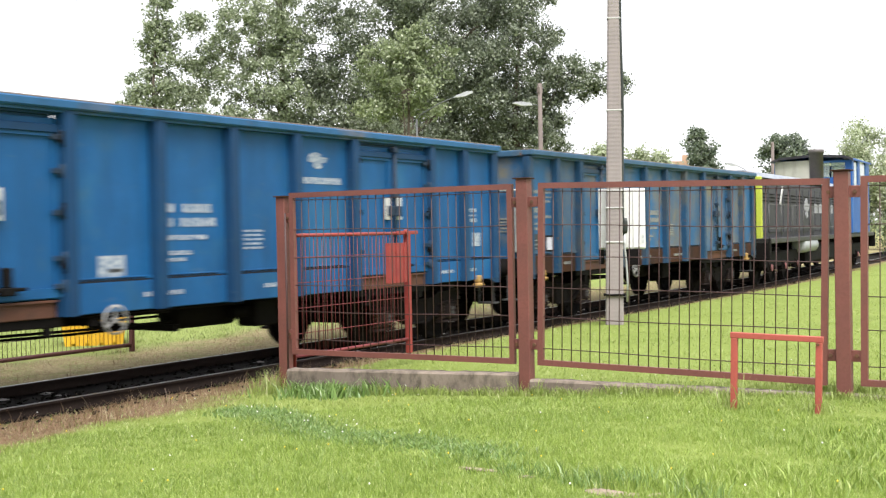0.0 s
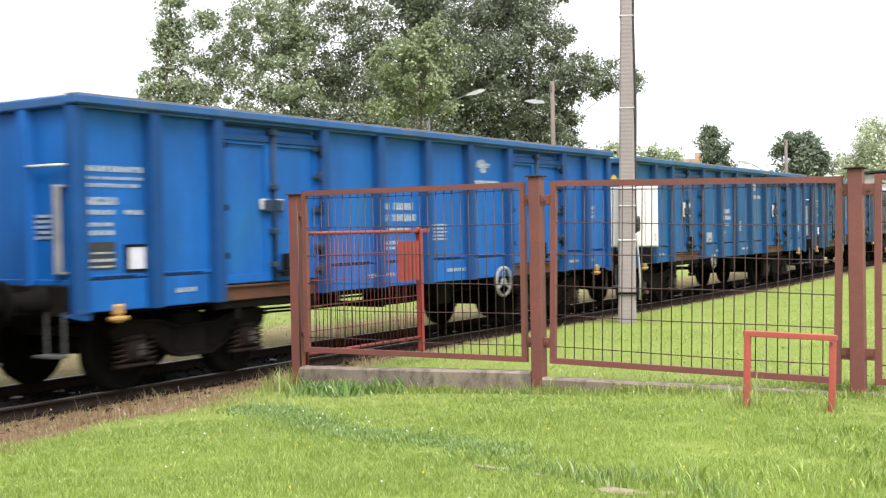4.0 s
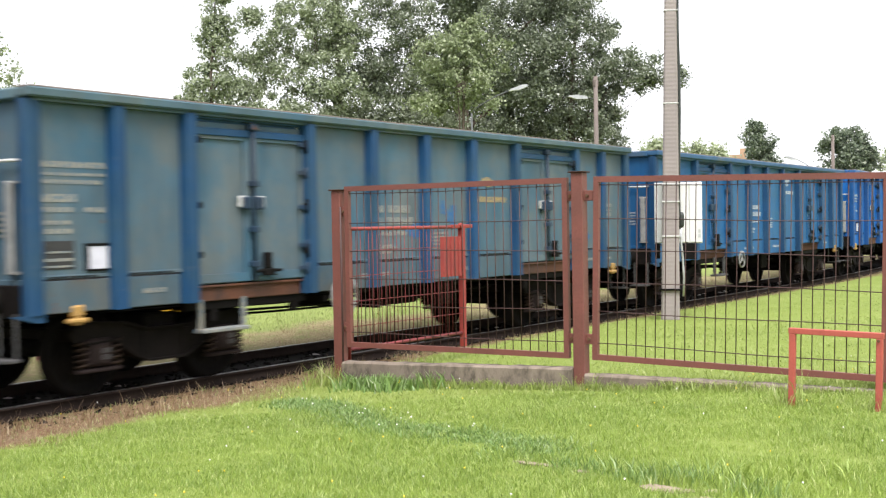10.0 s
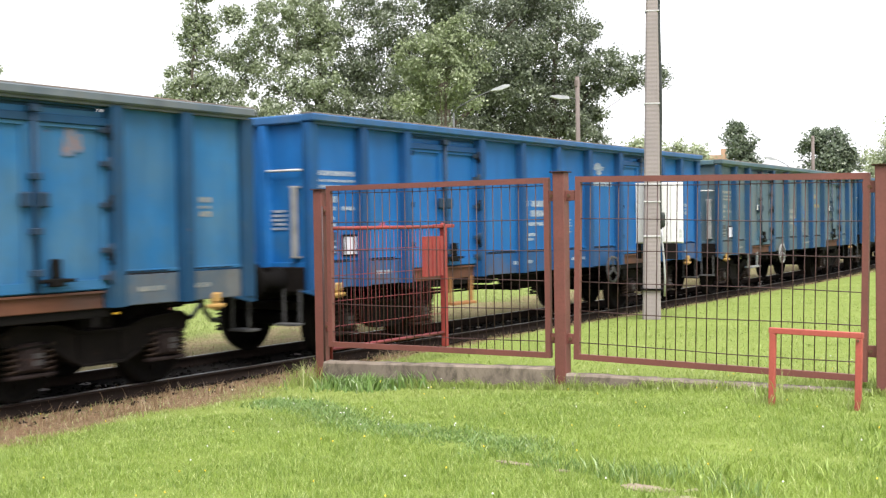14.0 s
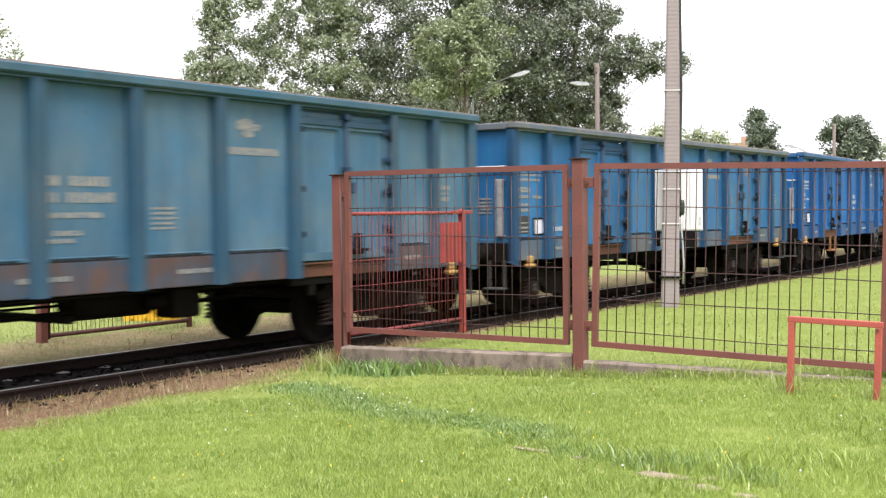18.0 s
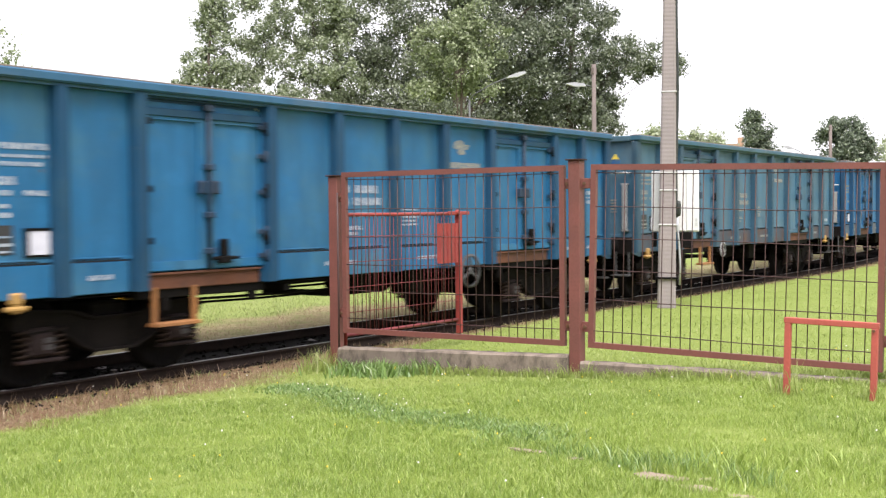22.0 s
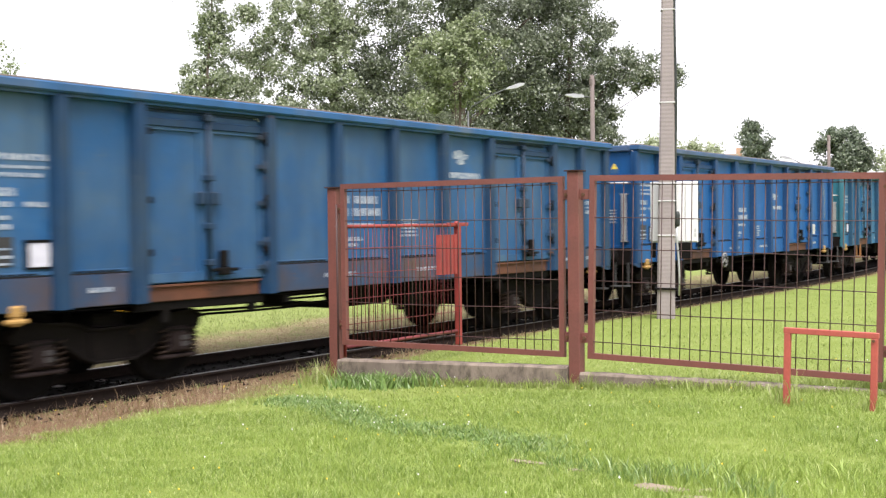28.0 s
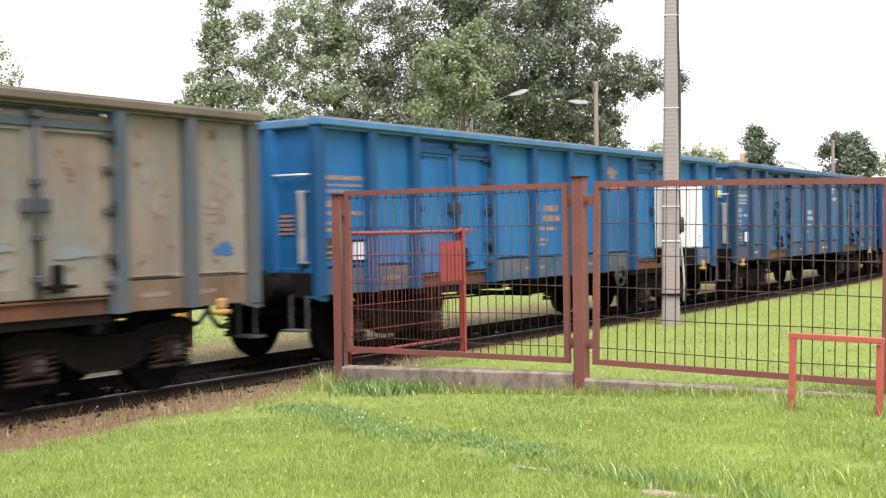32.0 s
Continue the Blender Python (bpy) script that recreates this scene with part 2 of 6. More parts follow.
STONE = surface("pale_stone", (0.29, 0.23, 0.175), (0.19, 0.145, 0.105), 0.9, 0.0, 5.0, 40.0, (0.140, 0.119, 0.084), (0.55, 0.75), 0.006)


def leaf_material(name, dark, light, back):
    m = bpy.data.materials.new(name)
    nt, N, L, B = nodes_of(m)
    g = N.new("ShaderNodeNewGeometry")
    v = coords(N, L)
    clump = noise_node(N, L, v, 0.55, 3.0)
    c = mix(N, L, g.outputs["Random Per Island"], dark, light)
    c = mix(N, L, times(N, L, ramp(N, L, clump, 0.45, 0.7), 0.6), c, light)
    patch = noise_node(N, L, v, 2.6, 5.0)
    c = mix(N, L, times(N, L, ramp(N, L, patch, 0.5, 0.72), 0.35), c, dark)
    pale = ramp(N, L, g.outputs["Random Per Island"], 0.86, 0.95)
    c = mix(N, L, pale, c, back)
    L.new(c, B.inputs["Base Color"])
    B.inputs["Roughness"].default_value = 0.45
    tr = N.new("ShaderNodeBsdfTranslucent")
    L.new(c, tr.inputs["Color"])
    ms = N.new("ShaderNodeMixShader")
    ms.inputs[0].default_value = 0.25
    L.new(B.outputs[0], ms.inputs[1])
    L.new(tr.outputs[0], ms.inputs[2])
    L.new(ms.outputs[0], N["Material Output"].inputs["Surface"])
    return m


LEAF = leaf_material("poplar_leaves", (0.094, 0.121, 0.078), (0.222, 0.254, 0.170), (0.44, 0.47, 0.40))
LEAF_GREY = leaf_material("grey_poplar_leaves", (0.140, 0.180, 0.104), (0.320, 0.365, 0.225), (0.46, 0.49, 0.41))
LEAF_LIGHT = leaf_material("light_poplar_leaves", (0.140, 0.180, 0.090), (0.275, 0.325, 0.170), (0.42, 0.45, 0.32))
# far trees: distance haze is mixed into the leaf colour, greyer and lighter
LEAF_DARK = leaf_material("hazed_dark_leaves", (0.085, 0.115, 0.080), (0.175, 0.215, 0.140), (0.36, 0.39, 0.31))
# willows likewise carry the haze in their pale tones
LEAF_WILLOW = leaf_material("hazed_willow_leaves", (0.24, 0.29, 0.16), (0.38, 0.42, 0.27), (0.50, 0.53, 0.40))
GRASS = leaf_material("grass_blades", (0.125, 0.205, 0.030), (0.315, 0.412, 0.082), (0.46, 0.52, 0.20))
VERGE = leaf_material("verge_blades", (0.175, 0.220, 0.062), (0.275, 0.325, 0.112), (0.42, 0.43, 0.22))
LAWN_FAR = leaf_material("far_lawn_blades", (0.205, 0.272, 0.062), (0.300, 0.370, 0.098), (0.40, 0.42, 0.18))
DRY = leaf_material("dry_grass_blades", (0.135, 0.078, 0.040), (0.30, 0.212, 0.118), (0.44, 0.36, 0.23))
CLOVER = leaf_material("clover_leaves", (0.112, 0.200, 0.048), (0.205, 0.310, 0.090), (0.34, 0.42, 0.22))
PETAL = surface("white_petals", (0.80, 0.80, 0.76), (0.7, 0.7, 0.66), 0.7, relief=0)
PETAL_YELLOW = surface("yellow_petals", (0.75, 0.58, 0.05), (0.7, 0.5, 0.05), 0.7, relief=0)


def soil_material():
    """Lawn and bare soil: green away from the rails, straw and earth near them, by the ground's own attribute."""
    m = bpy.data.materials.new("lawn_and_soil")
    nt, N, L, B = nodes_of(m)
    at = N.new("ShaderNodeAttribute")
    at.attribute_name = "bare"
    vg = N.new("ShaderNodeAttribute")
    vg.attribute_name = "verge"
    v = coords(N, L)
    n1 = noise_node(N, L, v, 0.7, 8.0)
    n2 = noise_node(N, L, v, 14.0, 6.0)
    n3 = noise_node(N, L, v, 90.0, 3.0)
    green = mix(N, L, ramp(N, L, n1, 0.35, 0.65), (0.156, 0.204, 0.046), (0.200, 0.250, 0.064))
    green = mix(N, L, ramp(N, L, n2, 0.5, 0.75), green, (0.150, 0.196, 0.036))
    green = mix(N, L, times(N, L, ramp(N, L, noise_node(N, L, v, 55.0, 4.0), 0.5, 0.7), 0.6), green, (0.205, 0.245, 0.070))
    green = mix(N, L, vg.outputs["Fac"], green, mix(N, L, ramp(N, L, n2, 0.4, 0.7), (0.215, 0.262, 0.078), (0.150, 0.185, 0.055)))
    soil = mix(N, L, ramp(N, L, n2, 0.38, 0.66), (0.205, 0.138, 0.082), (0.085, 0.054, 0.032))
    soil = mix(N, L, times(N, L, ramp(N, L, noise_node(N, L, v, 2.2, 6.0, 0.65), 0.48, 0.66), 0.6), soil, (0.125, 0.066, 0.036))
    soil = mix(N, L, ramp(N, L, n3, 0.55, 0.7), soil, (0.34, 0.26, 0.165))
    pale = mix(N, L, ramp(N, L, n2, 0.36, 0.64), (0.33, 0.275, 0.155), (0.20, 0.165, 0.085))
    pale = mix(N, L, times(N, L, ramp(N, L, noise_node(N, L, v, 1.6, 6.0, 0.65), 0.46, 0.64), 0.7), pale, (0.165, 0.19, 0.065))
    soil = mix(N, L, vg.outputs["Fac"], soil, pale)
    L.new(mix(N, L, at.outputs["Fac"], green, soil), B.inputs["Base Color"])
    B.inputs["Roughness"].default_value = 0.95
    B.inputs["Specular IOR Level"].default_value = 0.1
    bump(N, L, B, n3, 0.7, 0.02)
    return m


SOIL = soil_material()
# oily stone, taken near black so the colour also holds the train's shade
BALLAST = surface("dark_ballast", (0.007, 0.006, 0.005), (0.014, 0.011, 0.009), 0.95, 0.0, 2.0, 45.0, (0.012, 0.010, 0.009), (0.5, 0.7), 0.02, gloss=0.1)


# ---- mesh helpers ----
class Geo:
    """Collects vertices and faces of one mesh."""

    def __init__(self):
        self.v, self.f, self.s = [], [], []

    def add(self, verts, faces, smooth=False, m=None):
        o = len(self.v)
        self.v += [tuple(m @ Vector(p)) if m else tuple(p) for p in verts]
        self.f += [tuple(i + o for i in f) for f in faces]
        self.s += [smooth] * len(faces)
        return self

    def box(self, x0, x1, y0, y1, z0, z1, c=0.0, m=None):
        """A box, with chamfered edges where c is given."""
        if not c:
            v = [(x, y, z) for z in (z0, z1) for y in (y0, y1) for x in (x0, x1)]
            return self.add(v, [(0, 2, 3, 1), (4, 5, 7, 6), (0, 1, 5, 4), (2, 6, 7, 3), (0, 4, 6, 2), (1, 3, 7, 5)], False, m)
        lo, hi, v, idx = (x0, y0, z0), (x1, y1, z1), [], {}
        for k in range(8):
            sg = (k & 1, k >> 1 & 1, k >> 2 & 1)
            for ax in range(3):
                idx[k, ax] = len(v)
                v.append(tuple((hi[i] if sg[i] else lo[i]) + (0 if i == ax else (-c if sg[i] else c)) for i in range(3)))
        f = []
        for ax in range(3):
            a, b = (ax + 1) % 3, (ax + 2) % 3
            for side in (0, 1):
                ks = [side << ax | i << a | j << b for i, j in ((0, 0), (1, 0), (1, 1), (0, 1))]
                q = [idx[k, ax] for k in ks]
                f.append(tuple(q if side else q[::-1]))
            for i in (0, 1):
                for j in (0, 1):
                    k0, k1 = i << a | j << b, 1 << ax | i << a | j << b
                    q = (idx[k0, a], idx[k1, a], idx[k1, b], idx[k0, b])
                    f.append(q if i != j else q[::-1])
        for k in range(8):
            q = (idx[k, 0], idx[k, 1], idx[k, 2])
            f.append(q if bin(k).count("1") % 2 else q[::-1])
        return self.add(v, f, False, m)

    def tube(self, path, r, n=10, close=False, cap=True, r_end=None):
        """A round bar along a path."""
        path = [Vector(p) for p in path]
        o, k = len(self.v), len(path)
        for i, p in enumerate(path):
            a = path[i - 1] if i or close else p
            b = path[(i + 1) % k] if i + 1 < k or close else p
            t = (b - a).normalized()
            x = t.cross(Vector((0, 0, 1)) if abs(t.z) < 0.9 else Vector((1, 0, 0))).normalized()
            y = t.cross(x)
            rr = r if r_end is None else r + (r_end - r) * i / (k - 1)
            self.v += [tuple(p + rr * (math.cos(2 * math.pi * j / n) * x + math.sin(2 * math.pi * j / n) * y)) for j in range(n)]
        for i in range(k if close else k - 1):
            a, b = o + i * n, o + (i + 1) % k * n
            for j in range(n):
                self.f.append((a + j, a + (j + 1) % n, b + (j + 1) % n, b + j)), self.s.append(True)
        if cap and not close:
            self.f += [tuple(o + j for j in range(n))[::-1], tuple(o + (k - 1) * n + j for j in range(n))]
            self.s += [False, False]
        return self

    def ring(self, x0, x1, z0, z1, w, y0, y1):
        """A rectangular frame of bars w wide, in one piece."""
        v = []
        for y in (y0, y1):
            for e in (0, w):
                v += [(x0 + e, y, z0 + e), (x1 - e, y, z0 + e), (x1 - e, y, z1 - e), (x0 + e, y, z1 - e)]
        f = []
        for k in range(4):
            j = (k + 1) % 4
            f += [(k, j, 4 + j, 4 + k), (8 + k, 12 + k, 12 + j, 8 + j), (k, 8 + k, 8 + j, j), (4 + k, 4 + j, 12 + j, 12 + k)]
        return self.add(v, f)

    def lathe(self, profile, n=24, axis="y", centre=(0, 0, 0), cap=True):
        """A profile of (along the axis, radius) turned about an axis."""
        o, k = len(self.v), len(profile)
        for a, r in profile:
            for j in range(n):
                c, s = r * math.cos(2 * math.pi * j / n), r * math.sin(2 * math.pi * j / n)
                p = {"x": (a, c, s), "y": (c, a, s), "z": (c, s, a)}[axis]
                self.v.append(tuple(p[i] + centre[i] for i in range(3)))
        for i in range(k - 1):
            for j in range(n):
                q = (o + i * n + j, o + i * n + (j + 1) % n, o + (i + 1) * n + (j + 1) % n, o + (i + 1) * n + j)
                self.f.append(q[::-1] if axis == "z" else q), self.s.append(True)
        for i in (0, k - 1) if cap else ():
            self.f.append(tuple(o + i * n + j for j in range(n))), self.s.append(False)
        return self

    def extrude(self, poly, axis, a, b, m=None):
        """A polygon, given in the two other axes, drawn out along an axis from a to b."""
        n = len(poly)
        put = {"x": lambda p, t: (t, *p), "y": lambda p, t: (p[0], t, p[1]), "z": lambda p, t: (*p, t)}[axis]
        v = [put(p, a) for p in poly] + [put(p, b) for p in poly]
        f = [tuple(range(n))[::-1], tuple(range(n, 2 * n))]
        f += [(i, (i + 1) % n, n + (i + 1) % n, n + i) for i in range(n)]
        return self.add(v, f, False, m)

    def mesh(self, name, smooth_angle=None):
        me = bpy.data.meshes.new(name)
        me.from_pydata(self.v, [], self.f)
        me.polygons.foreach_set("use_smooth", self.s)
        bm = bmesh.new()
        bm.from_mesh(me)
        bmesh.ops.recalc_face_normals(bm, faces=bm.faces)
        bm.to_mesh(me)
        bm.free()
        me.update()
        return me


MESHES = {}


def shared(key, build):
    """The mesh kept under a key; it is built when it is first asked for."""
    if key not in MESHES:
        MESHES[key] = build().mesh(key)
        MESHES[key].materials.append(None)
    return MESHES[key]


def part(name, mesh, material, parent, label="", m=None):
    """Links a mesh as one object under a thing or a part, with its own material."""
    if isinstance(mesh, Geo):
        mesh = mesh.mesh(name)
    if not mesh.materials:
        mesh.materials.append(None)
    ob = new(name, mesh)
    ob.parent = parent
    ob.material_slots[0].link = "OBJECT"
    ob.material_slots[0].material = material
    if m is not None:
        ob.matrix_basis = m
    if label:
        ob["label"] = label
    return ob


def thing(name, m, label, category, group="", kind=""):
    ob = new(name)
    ob.empty_display_size = 0.3
    ob.matrix_basis = m
    return tagged(ob, label, category, group, kind)


def solo(name, geo, material, label, category, group="", kind="", m=None):
    """A thing that is one mesh."""
    ob = part(name, geo, material, None, "", m)
    return tagged(ob, label, category, group, kind)


def arrays(name, verts, faces, material, smooth=False):
    """One mesh from numpy arrays: verts (n, 3), faces (m, k)."""
    me = bpy.data.meshes.new(name)
    n, (m, k) = len(verts), faces.shape
    me.vertices.add(n)
    me.vertices.foreach_set("co", verts.astype(np.float32).ravel())
    me.loops.add(m * k)
    me.loops.foreach_set("vertex_index", faces.astype(np.int32).ravel())
    me.polygons.add(m)
    me.polygons.foreach_set("loop_start", np.arange(0, m * k, k, dtype=np.int32))
    me.update(calc_edges=True)
    me.materials.append(material)
    if smooth:
        me.polygons.foreach_set("use_smooth", np.ones(m, bool))
    return me


# ---- the track: a gentle bend, level near the fence, with its own gradient ----
TX, TY, TA, TK, TK2 = 5.5555, 21.8883, 0.81538, 0.000372, 0.000164

TRAIN_S = [-9.34, 8.64, 26.45, 44.74, 63.23, 81.64, 100.32, 119.01, 137.87]  # metres along the track every four seconds
PITCH = 14.018
_s = np.arange(-330.0, 330.0, 0.25)
_q = np.clip(_s, -10, 22)
_h = TA + TK * _q + TK2 * _q ** 2
_zero = int(np.argmin(abs(_s)))
_x = np.concatenate(([0], np.cumsum(np.cos((_h[1:] + _h[:-1]) / 2) * 0.25)))
_y = np.concatenate(([0], np.cumsum(np.sin((_h[1:] + _h[:-1]) / 2) * 0.25)))
_x, _y = _x - _x[_zero] + TX, _y - _y[_zero] + TY


def track(s):
    """Centre of the track and its heading at s metres."""
    return float(np.interp(s, _s, _x)), float(np.interp(s, _s, _y)), float(np.interp(s, _s, _h))


def beside(s, off, z=0.0):
    """A point off metres to the right of the track's centre."""
    x, y, h = track(s)
    return Vector((x + off * math.sin(h), y - off * math.cos(h), z))


def train_s(t):
    """How far the train's second wagon has come."""
    k = np.array(TRAIN_S)
    d = np.gradient(k)
    i = min(int(t // 4), 7)
    u = t / 4 - i
    return float((2 * u ** 3 - 3 * u ** 2 + 1) * k[i] + (u ** 3 - 2 * u ** 2 + u) * d[i] + (3 * u ** 2 - 2 * u ** 3) * k[i + 1] + (u ** 3 - u ** 2) * d[i + 1])


def on_track(s, pivot=4.5):
    a, b = Vector(track(s - pivot)[:2]), Vector(track(s + pivot)[:2])
    c = (a + b) / 2
    return pose(c.x, c.y, 0, 0, 0, math.degrees(math.atan2(b.y - a.y, b.x - a.x)))


# ---- ground ----
def track_offset(x, y):
    """Distance to the right of the track's centre, for arrays."""
    d = np.full(np.shape(x), 1e9)
    best = np.zeros(np.shape(x))
    for s in np.arange(-60, 90, 1.0):
        tx, ty, h = track(s)
        off = (x - tx) * math.sin(h) - (y - ty) * math.cos(h)
        q = np.hypot(x - tx, y - ty)
        best = np.where(q < d, off, best)
        d = np.minimum(d, q)
    return best


def wave(x, y):
    return (np.sin(x * 1.7 + 0.6 * np.sin(y * 1.3)) + np.sin(y * 2.1 + 1.1 * np.sin(x * 0.9)) + 0.6 * np.sin(3.3 * x + 2.7 * y)) / 2.6


def lawn_z(x, y, off=None):
    """Height of the ground: low beside the rails, rising gently across the lawn."""
    off = track_offset(x, y) if off is None else off
    along = (x - TX) * math.cos(TA) + (y - TY) * math.sin(TA)
    near = np.interp(off, [0.70, 0.88, 1.3, 1.9, 2.6, 8.0], [-0.22, -0.13, -0.115, -0.08, -0.03, 0.25])
    near += 0.09 * np.clip((along + 9) / 4, 0, 1) * np.clip((off - 1.25) / 0.5, 0, 1) * np.clip((4.5 - off) / 2, 0, 1)
    far = np.interp(-off, [0.70, 0.88, 1.4, 3.0], [-0.22, -0.13, -0.11, -0.06])
    calm = np.clip(1.5 - np.hypot(x, y) / 40, 0, 1) * np.clip((abs(off) - 1.6) / 1.0, 0, 1)
    return np.where(off > 0, near, far) + 0.025 * wave(x * 0.45, y * 0.45) * calm


def ground_at(x, y):
    return float(lawn_z(np.array([x]), np.array([y]))[0])


def bareness(x, y):
    off = track_offset(x, y)
    along = (x - TX) * math.cos(TA) + (y - TY) * math.sin(TA)
    gate = (0.73 - TX) * math.cos(TA) + (13.13 - TY) * math.sin(TA)
    edge = np.interp(along - gate, [-1.2, 0.4], [2.55, 1.85]) + 0.30 * wave(x * 1.3, y * 1.3) + 0.15 * wave(x * 4, y * 4)
    near = np.clip((edge - off) / 0.5, 0, 1) * (off > 0)
    far = np.clip((3.7 + 0.5 * wave(x * 1.1, y * 1.1) + off) / 0.7, 0, 1) * (off <= 0)
    return np.maximum(near, far)


def ground_sheet():
    a = np.concatenate((-np.geomspace(30, 4000, 14)[::-1], np.arange(-24, -6, 1.0), np.arange(-6, 18, 0.17), np.arange(18, 46, 1.0), np.geomspace(46, 4000, 14)))
    b = np.concatenate((-np.geomspace(10, 4000, 12)[::-1], np.arange(-6, 5, 1.0), np.arange(5, 36, 0.17), np.arange(36, 70, 1.0), np.geomspace(70, 4000, 14)))
    X, Y = np.meshgrid(a, b)
    off = track_offset(X, Y)
    Z = lawn_z(X, Y, off)
    v = np.stack((X, Y, Z), -1).reshape(-1, 3)
    n, m = len(a), len(b)
    i = (np.arange(m - 1)[:, None] * n + np.arange(n - 1)).ravel()
    f = np.stack((i, i + 1, i + n + 1, i + n), -1)
    me = arrays("ground", v, f, SOIL, True)
    at = me.attributes.new("bare", "FLOAT", "POINT")
    at.data.foreach_set("value", bareness(X, Y).astype(np.float32).ravel())
    at = me.attributes.new("verge", "FLOAT", "POINT")
    at.data.foreach_set("value", (off < -1).astype(np.float32).ravel())
    return tagged(new("ground", me), "green lawn with bare straw-coloured soil along the rails", "ground", kind="structure")


ground_sheet()


def ribbon(profile, s0, s1, step, name):
    """A cross-section of (right of the track, height) drawn out along the track."""
    ss = np.arange(s0, s1 + step, step)
    v = np.array([beside(s, o, z) for s in ss for o, z in profile])
    k = len(profile)
    i = (np.arange(len(ss) - 1)[:, None] * k + np.arange(k)).ravel()
    j = (np.arange(len(ss) - 1)[:, None] * k + (np.arange(k) + 1) % k).ravel()
    return arrays(name, v, np.stack((i, j, j + k, i + k), -1), None)


def rails():
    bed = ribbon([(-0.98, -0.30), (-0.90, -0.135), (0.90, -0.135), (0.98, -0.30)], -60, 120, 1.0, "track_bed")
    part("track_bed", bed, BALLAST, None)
    tagged(bpy.data.objects["track_bed"], "oily ballast and earth between the rails, darkened for the train's shade", "track bed", kind="structure")
    for sg in (1, -1):
        c = 0.7525 * sg
        rail = thing("rail", Matrix(), "worn dark steel rail with a polished head", "rail", "rails of the track")
        foot = [(c - 0.065, -0.165), (c + 0.065, -0.165), (c + 0.065, -0.155), (c + 0.010, -0.135), (c + 0.010, -0.040),
                (c + 0.035, -0.030), (c + 0.036, -0.004), (c - 0.036, -0.004), (c - 0.035, -0.030), (c - 0.010, -0.040), (c - 0.010, -0.135), (c - 0.065, -0.155)]
        part("rail_body", ribbon(foot, -60, 120, 1.0, "rail_body"), RAIL, rail)
        head = [(c - 0.027, -0.004), (c + 0.027, -0.004), (c + 0.022, 0.0), (c - 0.022, 0.0)]
        part("rail_head", ribbon(head, -60, 120, 1.0, "rail_head"), RAIL_TOP, rail, "polished running surface")


rails()

# ---- wagons ----
HL, YP, ZT = 6.4, 1.33, 3.115
RIBS = (-5.4, -4.42, -2.45, -1.2, 0.0, 1.2, 2.45, 4.42, 5.4)
BAYS = ((-6.4, -5.4), (-5.4, -4.42), (-2.45, -1.2), (-1.2, 0.0), (0.0, 1.2), (1.2, 2.45), (4.42, 5.4), (5.4, 6.4))
DOORS = ((-4.42, -2.45), (2.45, 4.42))


def panel_geo(w):
    g = Geo().box(-w / 2 + 0.02, w / 2 - 0.02, -0.012, 0.012, 1.27, 3.0, 0.004)
    return g.box(-w / 2 + 0.06, w / 2 - 0.06, -0.026, -0.011, 1.27, 1.305, 0.004)


def rib_geo(z0=0.93):
    return Geo().extrude([(-0.098, 0.02), (-0.070, -0.125), (0.070, -0.125), (0.098, 0.02)], "z", z0, 3.0)


def corner_geo():
    g = Geo().extrude([(-0.10, 0.02), (-0.10, -0.075), (-0.06, -0.095), (0.07, -0.095), (0.10, -0.06), (0.10, 0.06), (0.0, 0.06)], "z", 0.93, 3.0)
    return g.extrude([(-0.30, 0.935), (0.09, 0.935), (0.09, 0.86), (0.0, 0.86)], "y", -0.080, -0.06)


def leaf_geo():
    return Geo().box(-0.46, 0.46, -0.015, 0.015, 1.115, 2.93, 0.004)


def leaf_frame_geo():
    return Geo().ring(-0.46, 0.46, 1.13, 2.84, 0.095, -0.045, -0.0145)


def leaf_bar_geo():
    return Geo().box(-0.46, 0.46, -0.066, -0.014, 2.78, 2.865, 0.008)


def lock_geo():
    g = Geo().tube([(0, -0.085, 1.12), (0, -0.085, 2.96)], 0.022, 10)
    for z in (1.32, 1.72, 2.25, 2.9):
        g.box(-0.055, 0.055, -0.12, -0.03, z - 0.035, z + 0.035, 0.008)
    return g.box(-0.16, -0.05, -0.10, -0.03, 1.95, 2.10, 0.015).box(0.05, 0.16, -0.10, -0.03, 1.95, 2.10, 0.015)


def lever_geo():
    g = Geo().box(-0.09, 0.09, -0.12, -0.03, 1.28, 1.36, 0.01).box(-0.045, 0.05, -0.11, -0.03, 1.36, 1.55, 0.012)
    return g.tube([(-0.22, -0.085, 1.335), (0.22, -0.085, 1.335)], 0.018, 8)


def hinge_geo():
    g = Geo().tube([(0, -0.10, -0.08), (0, -0.10, 0.08)], 0.028, 10)
    return g.box(-0.03, 0.10, -0.105, -0.03, -0.035, 0.035, 0.006)


def hinge_post_geo():
    """The rod on which a door leaf hangs, with its knuckles and straps."""
    g = Geo().tube([(0, -0.075, 1.16), (0, -0.075, 2.90)], 0.026, 8)
    for z in (1.24, 1.52, 1.98, 2.40, 2.74):
        g.lathe([(z - 0.065, 0.036), (z - 0.055, 0.042), (z + 0.055, 0.042), (z + 0.065, 0.036)], 10, "z", (0, -0.075, 0))
        g.box(-0.13, 0.0, -0.068, -0.040, z - 0.028, z + 0.028, 0.005)
    return g


def plate_rows(rows):
    """Plain bars: rows of (z0, z1, [(x0, x1), ...])."""
    g = Geo()
    for z0, z1, cells in rows:
        for x0, x1 in cells:
            g.box(x0, x1, -0.004, 0.002, z0, z1)
    return g


